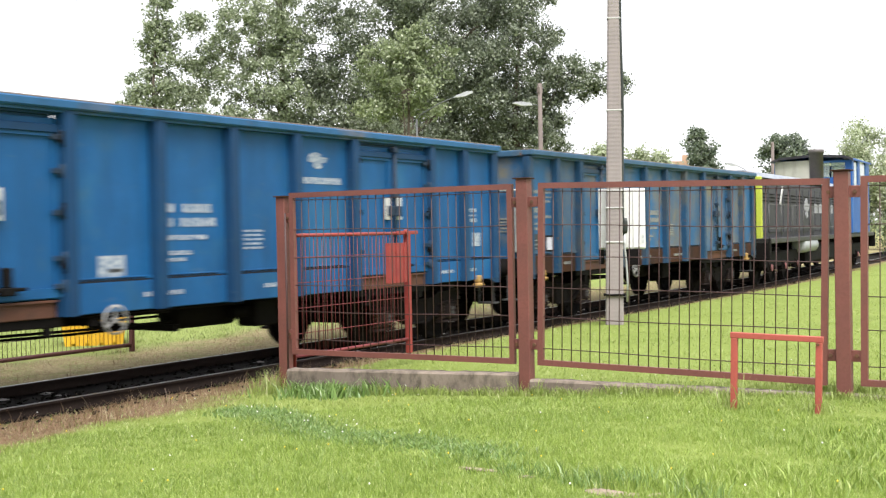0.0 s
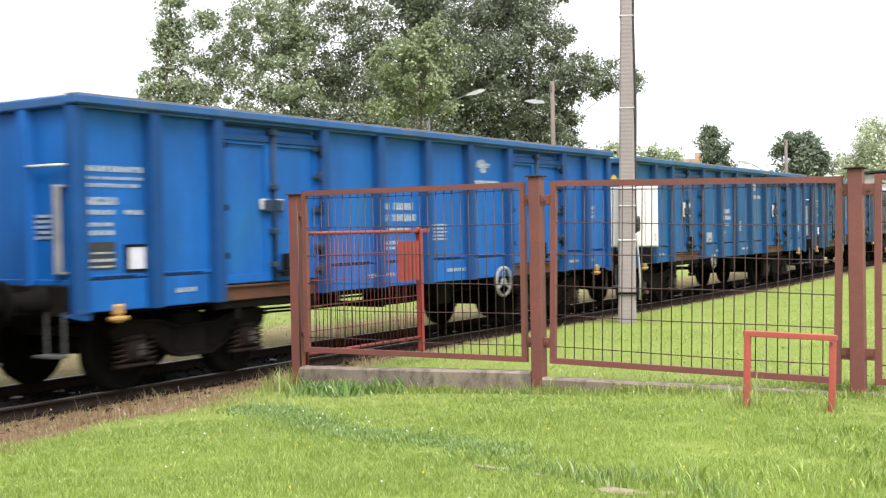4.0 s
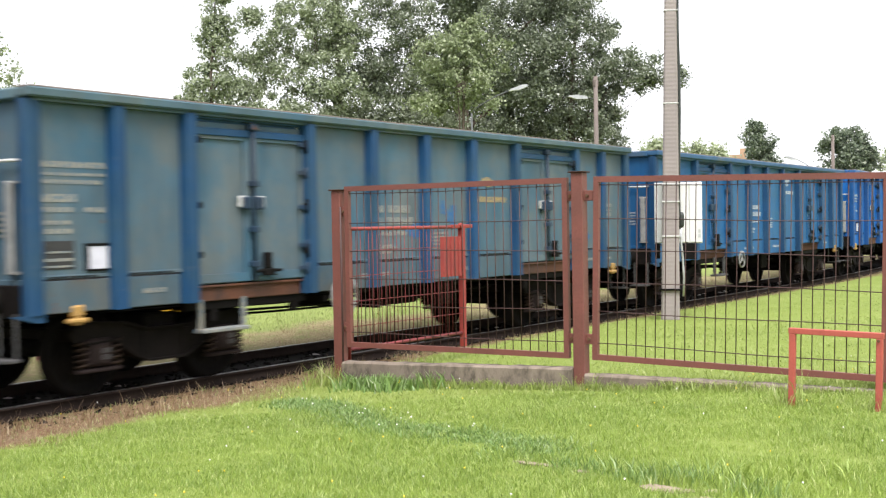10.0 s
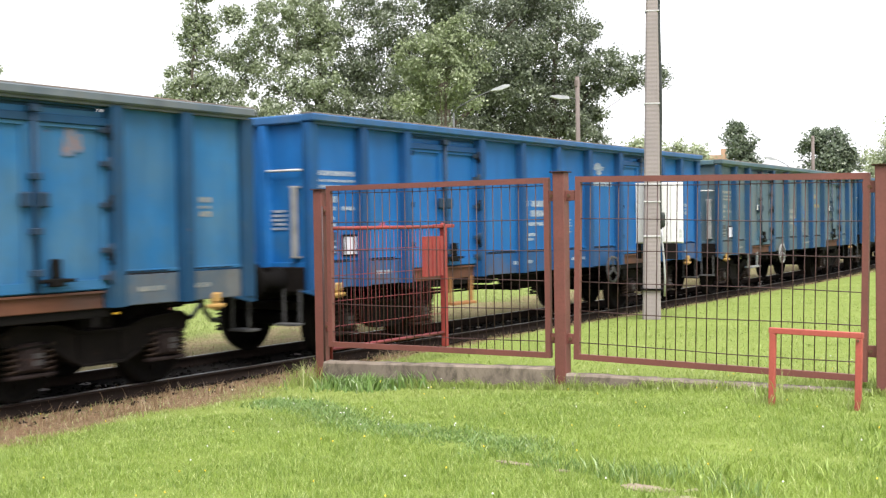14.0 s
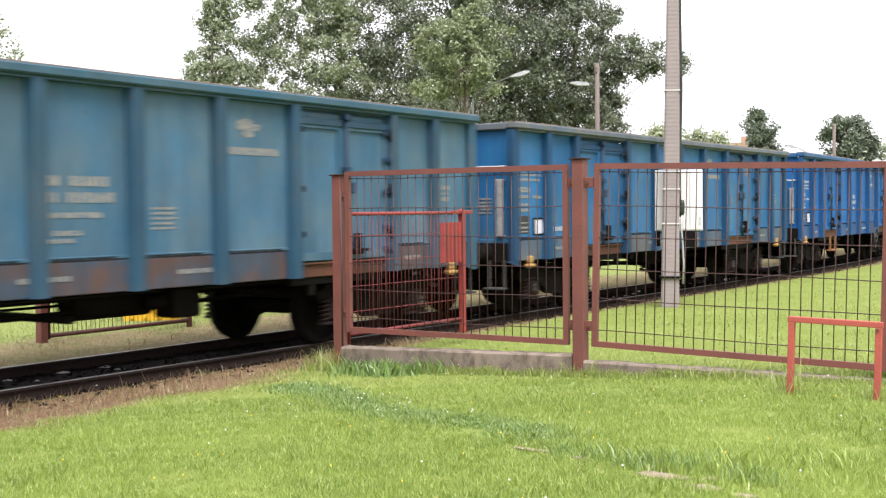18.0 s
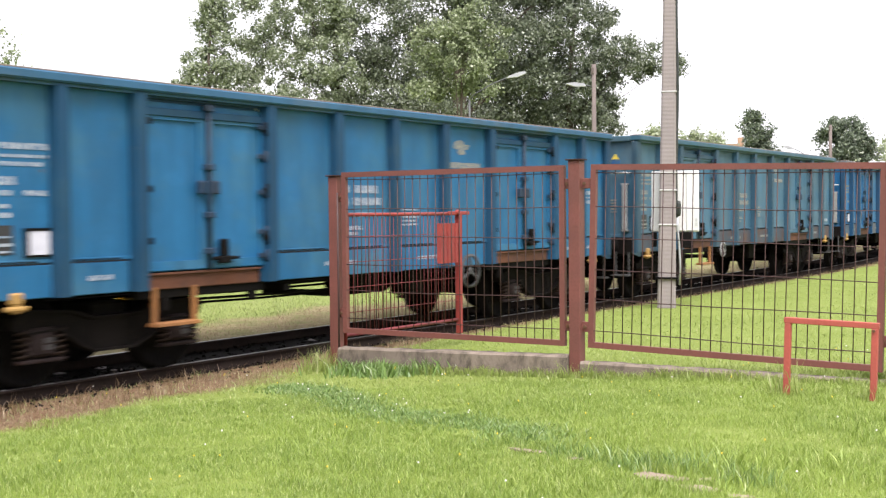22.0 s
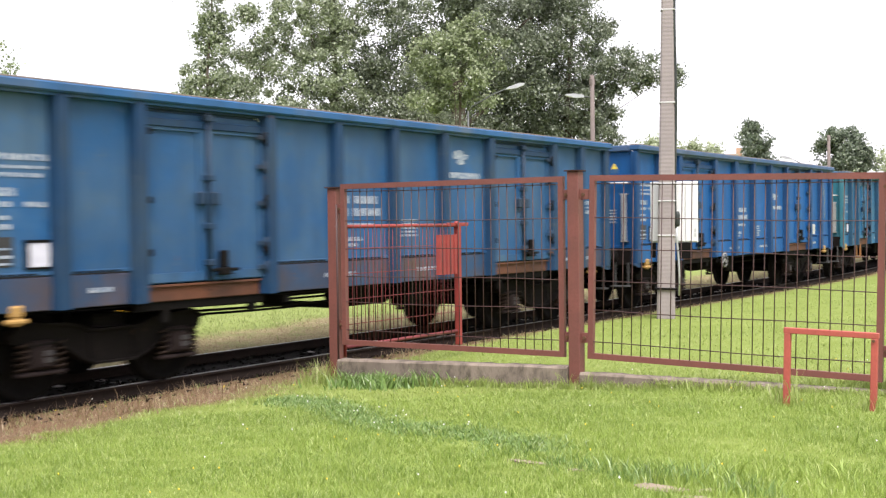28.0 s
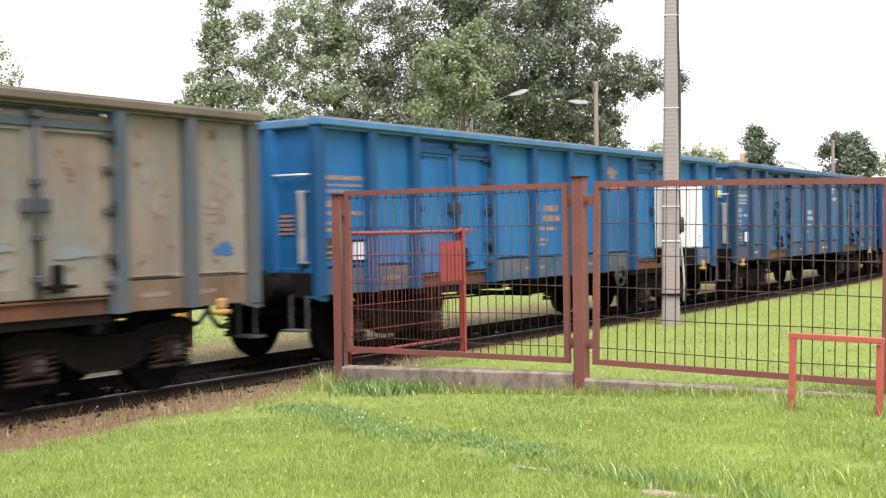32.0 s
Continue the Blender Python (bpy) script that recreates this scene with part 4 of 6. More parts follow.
        part("lettering", shared("data_plate_rows", lambda: plate_rows([(1.52, 1.54, [(-0.36, -0.08)]), (1.44, 1.47, [(-0.38, -0.06)]), (1.38, 1.40, [(-0.38, -0.06)])])), letters, dark, "", pose(0, -0.005, 0))
        clip = part("label_holder", shared("label_holder", lambda: Geo().extrude([(-0.02, 1.33), (0.0, 1.33), (0.0, 1.61), (-0.02, 1.61), (-0.02, 1.585), (-0.005, 1.585), (-0.005, 1.35), (-0.02, 1.35)], "x", 0.08, 0.42)), GRIME, w, "", m(-5.87 if sg < 0 else 5.87))
        part("paper_label", shared("paper_label", lambda: Geo().box(0.14, 0.36, -0.014, -0.006, 1.352, 1.58)), PAPER, clip, "white paper label")
        stuff(part("small_lettering", shared("lead_marks", lambda: plate_rows([(2.02, 2.08, digits(-0.1, 0.1, 0.04)), (1.86, 1.92, digits(-0.08, 0.1, 0.04)), (1.95, 1.98, digits(-0.1, 0.08, 0.04))])), letters, w, "", m(5.75 if sg < 0 else -5.75)))
        for x, wd in ((-4.9, 0.3), (-1.1, 0.6), (0.85, 0.5), (4.92, 0.35), (5.65, 0.3)):
            stuff(part("sill_lettering", shared("sill_letters%.2f" % wd, lambda: plate_rows([(1.07, 1.12, digits(-wd / 2, wd / 2, 0.045))])), letters, w, "", m(x, YP + 0.0215)))
        for x, z, ww, hh, mt in tags:
            part("patch", Geo().box(-ww / 2, ww / 2, -0.004, 0.002, z - hh / 2, z + hh / 2) if mt in (WHITE, LETTER, STENCIL) else blotch_geo(ww, hh, z, x), mt, w, "", m(x))
    # bodies of slightly different heights, from the sill upwards
    k = 1 + rise / (ZT - 0.93)
    lift = Matrix.Translation((0, 0, 0.93 * (1 - k))) @ Matrix.Diagonal((1, 1, k, 1))
    for ob in w.children:
        if ob.name.split(".")[0] not in RUNNING_GEAR:
            ob.matrix_basis = lift @ ob.matrix_basis
    return w


def rake():
    """The train's wagons, from the locomotive backwards."""
    P = wagon_paint

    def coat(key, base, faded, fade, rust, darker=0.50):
        """Paint for the panels and a darker copy for the ribs, with their shade put into it."""
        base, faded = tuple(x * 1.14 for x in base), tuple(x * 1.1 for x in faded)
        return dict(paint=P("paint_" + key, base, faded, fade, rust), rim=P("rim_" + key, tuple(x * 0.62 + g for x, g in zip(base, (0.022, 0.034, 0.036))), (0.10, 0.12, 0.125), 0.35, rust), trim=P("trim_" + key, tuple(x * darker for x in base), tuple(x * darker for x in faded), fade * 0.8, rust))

    specs = [
        dict(coat("patched", (0.014, 0.082, 0.185), (0.175, 0.150, 0.085), 0.44, 0.5), label="patchy blue and yellow-green open freight wagon", letters=BEIGE_LETTER, wheel_at=-1.9, sill=SILL),
        dict(coat("blue_a", (0.006, 0.074, 0.201), (0.022, 0.111, 0.210), 0.35, 0.25), label="blue open freight wagon with white plates on the doors", logo=LETTER, wheel_at=-1.93, plates="tall", end_sign="yellow",
             tags=((-1.85, 1.41, 0.37, 0.24, LETTER), (-1.80, 1.37, 0.2, 0.04, STENCIL), (5.85, 1.58, 0.24, 0.22, LETTER)), rim=P("worn_rim_blue_a", (0.020, 0.095, 0.21), (0.16, 0.12, 0.08), 0.25, 0.5)),
        dict(coat("blue_b", (0.004, 0.087, 0.313), (0.012, 0.114, 0.300), 0.3, 0.03), label="bright blue freshly painted open freight wagon", logo=LETTER, wheel_at=2.1, wheel_r=0.25, plates="small"),
        dict(coat("blue_c", (0.009, 0.079, 0.210), (0.032, 0.111, 0.205), 0.5, 0.3), label="dull weathered blue open freight wagon", logo=LETTER, door_sill=SILL, step=(-2.95, 0.62, 0.55, STEP_DARK), wheel_at=-1.9, wheel_r=0.19),
        dict(coat("grey_green", (0.042, 0.100, 0.148), (0.112, 0.130, 0.130), 0.60, 0.45), label="faded grey-green open freight wagon with blue ribs", letters=BEIGE_LETTER, logo=OCHRE_LETTER, wheel_at=-1.9, wheel_r=0.25, plates="small",
             step=(-3.9, 0.72, 0.60, BEIGE_LETTER), sill=P("sill_grey", (0.045, 0.095, 0.135), (0.10, 0.10, 0.09), 0.5, 0.6), rim=P("worn_rim_grey_green", (0.045, 0.105, 0.15), (0.10, 0.135, 0.13), 0.6, 0.4), drop=0.3, tags=((-0.22, 1.66, 0.32, 0.20, PATCH_BLUE), (0.5, 1.98, 0.12, 0.2, PATCH_BLUE), (0.72, 1.86, 0.22, 0.34, PATCH_BLUE), (4.85, 1.52, 0.3, 0.2, PATCH_BLUE))),
        dict(coat("blue_d", (0.006, 0.096, 0.292), (0.022, 0.123, 0.280), 0.35, 0.15), label="mid-blue open freight wagon with rusty sills", logo=LETTER, wheel_at=2.0, wheel_r=0.25, wheel_mat=STEP_DARK, step=(-2.95, 0.62, 0.55, STEP_ORANGE),
             tags=((-4.9, 1.72, 0.12, 0.07, RED_MARK),), sill=P("sill_rusty_blue", (0.010, 0.080, 0.23), (0.12, 0.085, 0.055), 0.45, 0.7)),
        dict(coat("blue_e", (0.012, 0.104, 0.246), (0.048, 0.130, 0.215), 0.5, 0.4, 0.40), label="dusty blue open freight wagon with an orange stain", letters=BEIGE_LETTER, logo=BEIGE_LETTER, end_sign="pair",
             tags=((-4.9, 1.42, 0.4, 0.07, LETTER), (3.92, 2.62, 0.24, 0.34, STAIN), (2.95, 1.9, 0.10, 0.16, STAIN), (-3.5, 1.55, 0.4, 0.22, STAIN)), sill=P("sill_dusty", (0.030, 0.080, 0.14), (0.13, 0.13, 0.125), 0.6, 0.7), rim=P("rim_grey", (0.07, 0.10, 0.13), (0.13, 0.14, 0.14), 0.6, 0.4)),
        dict(coat("teal_grey", (0.033, 0.108, 0.178), (0.085, 0.145, 0.180), 0.6, 0.4, 0.55), label="faded teal-grey open freight wagon", letters=BEIGE_LETTER, logo=BEIGE_LETTER, wheel_at=-2.2, end_sign="blue", step=(-2.9, 0.6, 0.58, STEP_ORANGE),
             sill=P("sill_teal", (0.030, 0.065, 0.10), (0.10, 0.055, 0.04), 0.6, 0.8), rim=P("rim_teal", (0.03, 0.10, 0.15), (0.08, 0.13, 0.15), 0.5, 0.3), tags=((5.9, 1.42, 0.5, 0.07, LETTER),)),
        dict(coat("teal_blue", (0.012, 0.098, 0.210), (0.045, 0.135, 0.200), 0.45, 0.3, 0.45), label="teal-blue open freight wagon", end=P("end_teal", (0.022, 0.135, 0.185), (0.060, 0.165, 0.190), 0.5, 0.3), logo=BEIGE_LETTER, wheel_at=1.75, wheel_r=0.25, wheel_mat=STEP_DARK, step=(-3.9, 0.62, 0.55, STEP_ORANGE)),
        dict(coat("blue_f", (0.006, 0.076, 0.233), (0.018, 0.096, 0.225), 0.35, 0.12), label="strong blue open freight wagon with a pale square patch", logo=LETTER, wheel_at=-2.05, end_sign="yellow", drop=0.42, tank_at=-1.0, rim=P("worn_rim_blue_f", (0.024, 0.075, 0.17), (0.08, 0.11, 0.165), 0.5, 0.3),
             tags=((5.84, 2.48, 0.13, 0.36, PATCH_PALE), (5.98, 2.08, 0.05, 0.86, PATCH_PALE), (4.95, 1.45, 0.26, 0.26, WHITE), (-4.8, 1.75, 0.12, 0.06, RED_MARK))),
        dict(coat("blue_g", (0.013, 0.070, 0.172), (0.050, 0.098, 0.155), 0.55, 0.4), label="dull blue open freight wagon with yellow end signs", sill=P("sill_rust_g", (0.020, 0.060, 0.13), (0.11, 0.065, 0.042), 0.55, 0.8), logo=LETTER, end_sign="outer pair", rim=P("rim_blue_h", (0.022, 0.095, 0.225), (0.08, 0.12, 0.18), 0.4, 0.3)),
        dict(coat("blue_h", (0.006, 0.096, 0.249), (0.022, 0.126, 0.240), 0.35, 0.2), label="mid-blue open freight wagon with orange lettering", letters=ORANGE_LETTER, logo=ORANGE_LETTER, wheel_at=1.75, wheel_r=0.2, wheel_mat=STEP_DARK,
             tags=((5.0, 1.72, 0.16, 0.12, BEIGE_LETTER), (5.25, 1.72, 0.1, 0.12, BEIGE_LETTER)), rim=P("rim_dusty", (0.050, 0.170, 0.310), (0.15, 0.19, 0.22), 0.4, 0.3), sill=P("sill_patchy", (0.018, 0.075, 0.15), (0.15, 0.13, 0.095), 0.55, 0.8)),
        dict(coat("beige", (0.168, 0.165, 0.140), (0.215, 0.152, 0.105), 0.55, 0.95), label="faded beige open freight wagon streaked with rust", bar=P("bar_grey", (0.045, 0.052, 0.06), (0.06, 0.05, 0.045), 0.5, 0.6), letters=ORANGE_LETTER, tags=((5.95, 1.55, 0.3, 0.16, PATCH_BLUE), (3.0, 1.62, 0.34, 0.10, PATCH_PALE), (3.9, 1.56, 0.5, 0.12, PATCH_PALE), (2.9, 1.44, 0.4, 0.14, PATCH_PALE), (5.0, 2.1, 0.25, 0.4, RUST_SPOT), (5.95, 2.3, 0.3, 0.5, RUST_SPOT)),
             sill=P("sill_beige", (0.11, 0.07, 0.045), (0.17, 0.13, 0.09), 0.55, 0.8), rim=P("rim_beige", (0.115, 0.095, 0.07), (0.15, 0.115, 0.085), 0.5, 0.5)),
    ]
    specs[4]["trim"] = P("trim_blue_ribs", (0.008, 0.052, 0.135), (0.026, 0.070, 0.11), 0.5, 0.4)
    specs[12]["trim"] = P("trim_beige_ribs", (0.055, 0.082, 0.10), (0.10, 0.08, 0.065), 0.5, 0.9)
    rises = (0.0, 0.0, 0.05, -0.005, -0.01, 0.035, 0.0, 0.03, -0.01, 0.055, 0.02, 0.038, -0.01)
    return [build_wagon(rise=r, **s) for r, s in zip(rises, specs)]


WAGONS = rake()


# ---- fence, posts and small structures ----
FENCE_DIR = Vector((0.75355, -0.65739, 0)).normalized()
FENCE_X, FENCE_Y = 0.737, 12.978


def along_fence(d, z=0.0):
    p = Vector((FENCE_X, FENCE_Y, 0)) + FENCE_DIR * d
    return Vector((p.x, p.y, z))


FENCE_TURN = math.degrees(math.atan2(FENCE_DIR.y, FENCE_DIR.x))


MESH_FENCE = thing("mesh_fence", pose(FENCE_X, FENCE_Y, 0, 0, 0, FENCE_TURN), "red-brown steel fence of framed wire mesh panels", "fence")


def fence_post(d, z0, z1, w):
    post = part("post", Geo().box(-w / 2, w / 2, -w / 2, w / 2, -0.25, z1 - z0, 0.006), FENCE, MESH_FENCE, "", pose(d, 0, z0))
    part("cap", Geo().box(-w / 2 - 0.022, w / 2 + 0.022, -w / 2 - 0.022, w / 2 + 0.022, z1 - z0, z1 - z0 + 0.012, 0.003), SILL, post, "dark rusty cap")
    return post


def fence_panel(d0, d1, z0, z1, dip=0.0, step=0.098):
    """A steel frame with a welded wire mesh."""
    w, h, r = d1 - d0, z1 - z0, 0.055
    pan = part("panel", Geo().ring(0, w, 0, h, r, -0.025, 0.025), FENCE, MESH_FENCE, "", pose(d0, 0, z0, 0, math.degrees(math.atan2(dip, w)), 0))
    n = int((w - 2 * r) / step)
    upright = shared("fence_wire%.3f" % h, lambda: Geo().tube([(0, 0, r - 0.01), (0, 0, h - r + 0.01)], 0.0048, 6))
    for k in range(1, n + 1):
        part("wire", upright, WIRE, pan, "", pose(r + (w - 2 * r) * k / (n + 1), random.uniform(-0.004, 0.004), 0))
    for z in (0.16, 0.47, 0.76, 1.06, 1.36, 1.685):
        sag = [(x, -0.008 + 0.004 * math.sin(7 * x + z), z + 0.006 * math.sin(2.3 * x + 5 * z)) for x in np.linspace(0.02, w - 0.02, 12)]
        part("cross_wire", Geo().tube(sag, 0.005, 6), WIRE, pan)
    return pan


def bracket(d, z):
    b = part("bracket", Geo().box(-0.06, 0.06, -0.012, 0.012, -0.05, 0.05, 0.004), FENCE, MESH_FENCE, "", pose(d, 0, z))
    part("bolt", Geo().lathe([(-0.028, 0.018), (0.028, 0.018)], 6, "y"), RUST, b, "dark bolt")


for d, z0, z1, w in ((0.0, -0.12, 2.13, 0.115), (2.952, 0.06, 2.215, 0.12), (5.95, 0.18, 2.165, 0.12), (8.96, 0.2, 2.14, 0.12), (11.95, 0.2, 2.14, 0.12)):
    fence_post(d, z0, z1, w)
for d0, d1, z0, dip in ((0.10, 2.83, 0.402, 0.0), (3.078, 5.806, 0.402, 0.063), (6.084, 8.82, 0.348, 0.03), (9.10, 11.83, 0.32, 0.0)):
    fence_panel(d0, d1, z0, z0 + 1.77, dip)
for d in (2.86, 3.045, 5.84, 6.055, 8.85, 9.07):
    for z in (0.60, 1.99):
        bracket(d, z)
for z in (0.62, 1.9):
    bracket(0.07, z)
part("post_strap", Geo().box(-0.056, 0.056, -0.056, 0.056, 1.70, 1.722, 0.003), ALU, MESH_FENCE, "thin pale strap round the post", pose(0, 0, 0))
for z in (0.62, 1.0, 1.42):
    part("hinge_pin", Geo().lathe([(-0.05, 0.018), (0.05, 0.018)], 10, "z", (-0.075, 0, z)).box(-0.075, -0.045, -0.012, 0.012, z - 0.02, z + 0.02), GATE_RED, MESH_FENCE, "red gate hinge pin")
part("upright_rod", Geo().tube([(0.062, -0.045, 0.0), (0.066, -0.05, 0.9), (0.060, -0.045, 1.95)], 0.012, 8), WIRE, MESH_FENCE, "dark loose rod beside the post")


def plinth(d0, d1, z0, z1, n):
    """A cast kerb under the fence, with a worn uneven top."""
    rows = []
    for k in range(n + 1):
        d = d0 + (d1 - d0) * k / n
        z = z0 + (z1 - z0) * k / n
        rows.append([(d, y, zz) for y, zz in ((-0.09, z - 0.55), (-0.085, z - 0.02 + random.uniform(-0.004, 0.004)), (-0.065, z + random.uniform(-0.006, 0.006)), (0.065, z + random.uniform(-0.006, 0.006)), (0.09, z - 0.025), (0.09, z - 0.55))])
    g = Geo()
    for r in rows:
        g.v += r
    for k in range(n):
        for j in range(5):
            a = k * 6 + j
            g.f.append((a, a + 1, a + 7, a + 6)), g.s.append(False)
    g.f += [tuple(range(6)), tuple(range(n * 6, n * 6 + 6))]
    g.s += [False, False]
    p = along_fence(0)
    return solo("concrete_kerb", g, CONCRETE, "weathered grey concrete kerb under the fence", "kerb", "kerbs under the fence", m=pose(p.x, p.y, 0, 0, 0, FENCE_TURN))


plinth(0.07, 2.885, 0.245, 0.318, 30)
plinth(3.02, 5.885, 0.268, 0.272, 30)
plinth(6.02, 8.9, 0.27, 0.27, 20)


def gate_leaf(m, label, wire, frame, length, height, sheet, low=0.05):
    """An open gate leaf of steel tube and mesh."""
    g = thing("gate_leaf", m, label, "gate", "leaves of the track gate")
    part("top_bar", Geo().tube([(0, 0, height), (length, 0, height)], 0.022, 10), frame, g)
    part("bottom_bar", Geo().tube([(0, 0, low), (length, 0, low)], 0.020 if sheet else 0.032, 10), wire if sheet else frame, g)
    part("hinge_bar", Geo().tube([(0, 0, 0), (0, 0, height)], 0.022, 10), frame, g)
    part("end_bar", Geo().box(length - 0.03, length + 0.04, -0.035, 0.035, low - 0.18, height + 0.02, 0.008), frame, g)
    n = int(length / (0.074 if sheet else 0.08))
    rod = shared("gate_wire%.2f" % height, lambda: Geo().tube([(0, 0, low), (0, 0, height)], 0.0042, 6))
    for k in range(1, n):
        part("wire", rod, wire, g, "", pose(length * k / n, 0, 0))
    for z in np.linspace(low + 0.25, height - 0.25, 4):
        part("cross_wire", Geo().tube([(0, 0, z), (length, 0, z)], 0.005, 6), wire, g)
    if sheet:
        s = Geo()
        for k in range(5):
            x = length - 0.50 + 0.085 * k
            s.extrude([(x, -0.02), (x + 0.02, -0.06), (x + 0.06, -0.06), (x + 0.085, -0.02), (x + 0.085, -0.014), (x, -0.014)], "z", height - 0.62, height - 0.12)
        part("sheet", s, frame, g, "corrugated red sheet")
        part("latch", Geo().box(length - 0.25, length + 0.22, -0.03, -0.005, height - 0.015, height + 0.03, 0.006).lathe([(-0.05, 0.03), (0.0, 0.03)], 8, "y", (length - 0.05, 0, height + 0.02)), frame, g)
    return g


gate_leaf(pose(0.837, 13.10, 0.09, 0, 0, 46.7), "old red mesh gate leaf standing open along the track", GATE_WIRE, GATE_RED, 2.285, 1.615, True, 0.26)
far_post = Vector((-3.2, 16.9, 0))
fp = thing("gate_post", pose(far_post.x, far_post.y, -0.08, 0, 0, 48), "dark red square steel gate post across the track", "gate post", "posts of the track gate")
part("post_tube", Geo().box(-0.06, 0.06, -0.06, 0.06, -0.3, 2.15, 0.006), FENCE, fp)
part("cap", Geo().box(-0.075, 0.075, -0.075, 0.075, 2.15, 2.17, 0.004), RUST, fp)
gate_leaf(pose(far_post.x + 0.08, far_post.y + 0.09, -0.02, 0, 0, 47.5), "dark red mesh gate leaf standing open across the track", WIRE, GATE_DARK, 2.65, 1.95, False)


def barrier():
    a, b = Vector((4.048, 8.727, 0)), Vector((4.548, 8.295, 0))
    d = b - a
    z0, h = 0.20, 0.668
    bar = thing("steel_barrier", pose(a.x, a.y, z0, 0, 1.5, math.degrees(math.atan2(d.y, d.x))), "faded red steel hoop of square tube in the lawn", "barrier")
    w = d.length
    for x in (0, w):
        part("leg", Geo().box(x - 0.024, x + 0.024, -0.024, 0.024, -0.2, h - 0.045, 0.004), BARRIER, bar)
    part("cross_bar", Geo().box(-0.03, w + 0.03, -0.024, 0.024, h - 0.045, h, 0.004), BARRIER, bar)
    part("bolt", Geo().lathe([(-0.036, 0.012), (-0.02, 0.012)], 8, "y", (w - 0.005, 0, h - 0.06)), RUST, bar)


barrier()


def lamp_pole():
    """The concrete pole with its straps, cable and white cabinet."""
    x, y = 6.757, 19.27
    z0 = ground_at(x, y)
    pole = thing("concrete_pole", pose(x, y, z0, 0, 0.75, -19), "tall grey concrete pole with white straps and a black cable", "utility pole")
    g = Geo()
    prev = None
    rings = int(12.4 / 0.035)
    for k in range(rings + 1):
        z = -0.4 + 12.4 * k / rings
        wx, wy = 0.158 - 0.009 * max(z, 0), 0.135 - 0.007 * max(z, 0)
        if k % 2:
            wx, wy = wx - 0.0022, wy - 0.0022
        c = 0.03
        ring = [(-wx + c, -wy), (wx - c, -wy), (wx, -wy + c), (wx, wy - c), (wx - c, wy), (-wx + c, wy), (-wx, wy - c), (-wx, -wy + c)]
        o = len(g.v)
        g.v += [(a, b, z) for a, b in ring]
        if prev is not None:
            for j in range(8):
                g.f.append((prev + j, prev + (j + 1) % 8, o + (j + 1) % 8, o + j)), g.s.append(False)
        prev = o
    g.f.append(tuple(prev + j for j in range(8))), g.s.append(False)
    part("shaft", g, POLE, pole, "ribbed cast concrete shaft")
    for z in (1.43, 2.02, 2.32, 3.70, 5.28, 6.94):
        w = 0.168 - 0.009 * z
        part("strap", Geo().box(-w, w, -w + 0.02, w - 0.02, z - 0.012, z + 0.012, 0.004), WHITE, pole, "white cable strap")
    part("foot_clamp", Geo().box(-0.19, 0.19, -0.17, 0.17, 0.50, 0.535, 0.005), GRIME, pole)
    part("cable", Geo().tube([(0.168 - 0.009 * z + 0.012 * math.sin(2.1 * z), -0.06, z) for z in np.arange(1.55, 11.9, 0.25)], 0.026, 8), CABLE, pole, "black cable down the pole")
    part("conduit", Geo().tube([(0.175, -0.06, 1.62), (0.17, -0.06, 1.4), (0.20, -0.06, 1.1), (0.225, -0.06, 0.72), (0.215, -0.06, 0.4)], 0.018, 8), ALU, pole)
    part("plug", Geo().lathe([(1.58, 0.03), (1.62, 0.042), (1.78, 0.042), (1.84, 0.028)], 12, "z", (0.185, -0.06, 0)), CABLE, pole)
    box = thing("switch_cabinet", pose(x, y, z0, 0, 0, -19), "white metal switch cabinet mounted behind the concrete pole", "electrical cabinet")
    part("cabinet_body", Geo().box(-0.25, 0.56, 0.22, 0.50, 1.30, 2.36, 0.01), BOX_WHITE, box)
    part("cabinet_door", Geo().box(-0.235, 0.33, 0.20, 0.219, 1.32, 2.34, 0.006), BOX_WHITE, box)
    part("side_door", Geo().box(0.345, 0.55, 0.20, 0.219, 1.32, 2.34, 0.006), BOX_WHITE, box)
    part("vent", Geo().box(0.49, 0.53, 0.196, 0.201, 1.40, 1.46).box(0.49, 0.53, 0.196, 0.201, 1.48, 1.54), ALU, box, "small vent slots")
    part("terminal_box", Geo().box(-0.25, -0.16, 0.2, 0.5, 1.04, 1.30, 0.01), GRIME, box, "dark terminal box under the cabinet")
    part("terminal_box", Geo().box(0.2, 0.46, 0.2, 0.5, 1.02, 1.30, 0.01), GRIME, box, "dark terminal box under the cabinet")
    part("mount", Geo().box(-0.1, 0.1, 0.10, 0.23, 1.5, 1.6).box(-0.1, 0.1, 0.10, 0.23, 2.1, 2.2), GRIME, box)


lamp_pole()


LAMP_HEAD = surface("dull_lamp_head", (0.40, 0.41, 0.42), (0.32, 0.33, 0.34), 0.5, 0.0, 5.0, 40.0, (0.20, 0.19, 0.18), (0.6, 0.8), relief=0)
LAMP_GREY = surface("lamp_grey", (0.085, 0.09, 0.088), (0.06, 0.065, 0.062), 0.5, 0.3, 5.0, 40.0, relief=0)


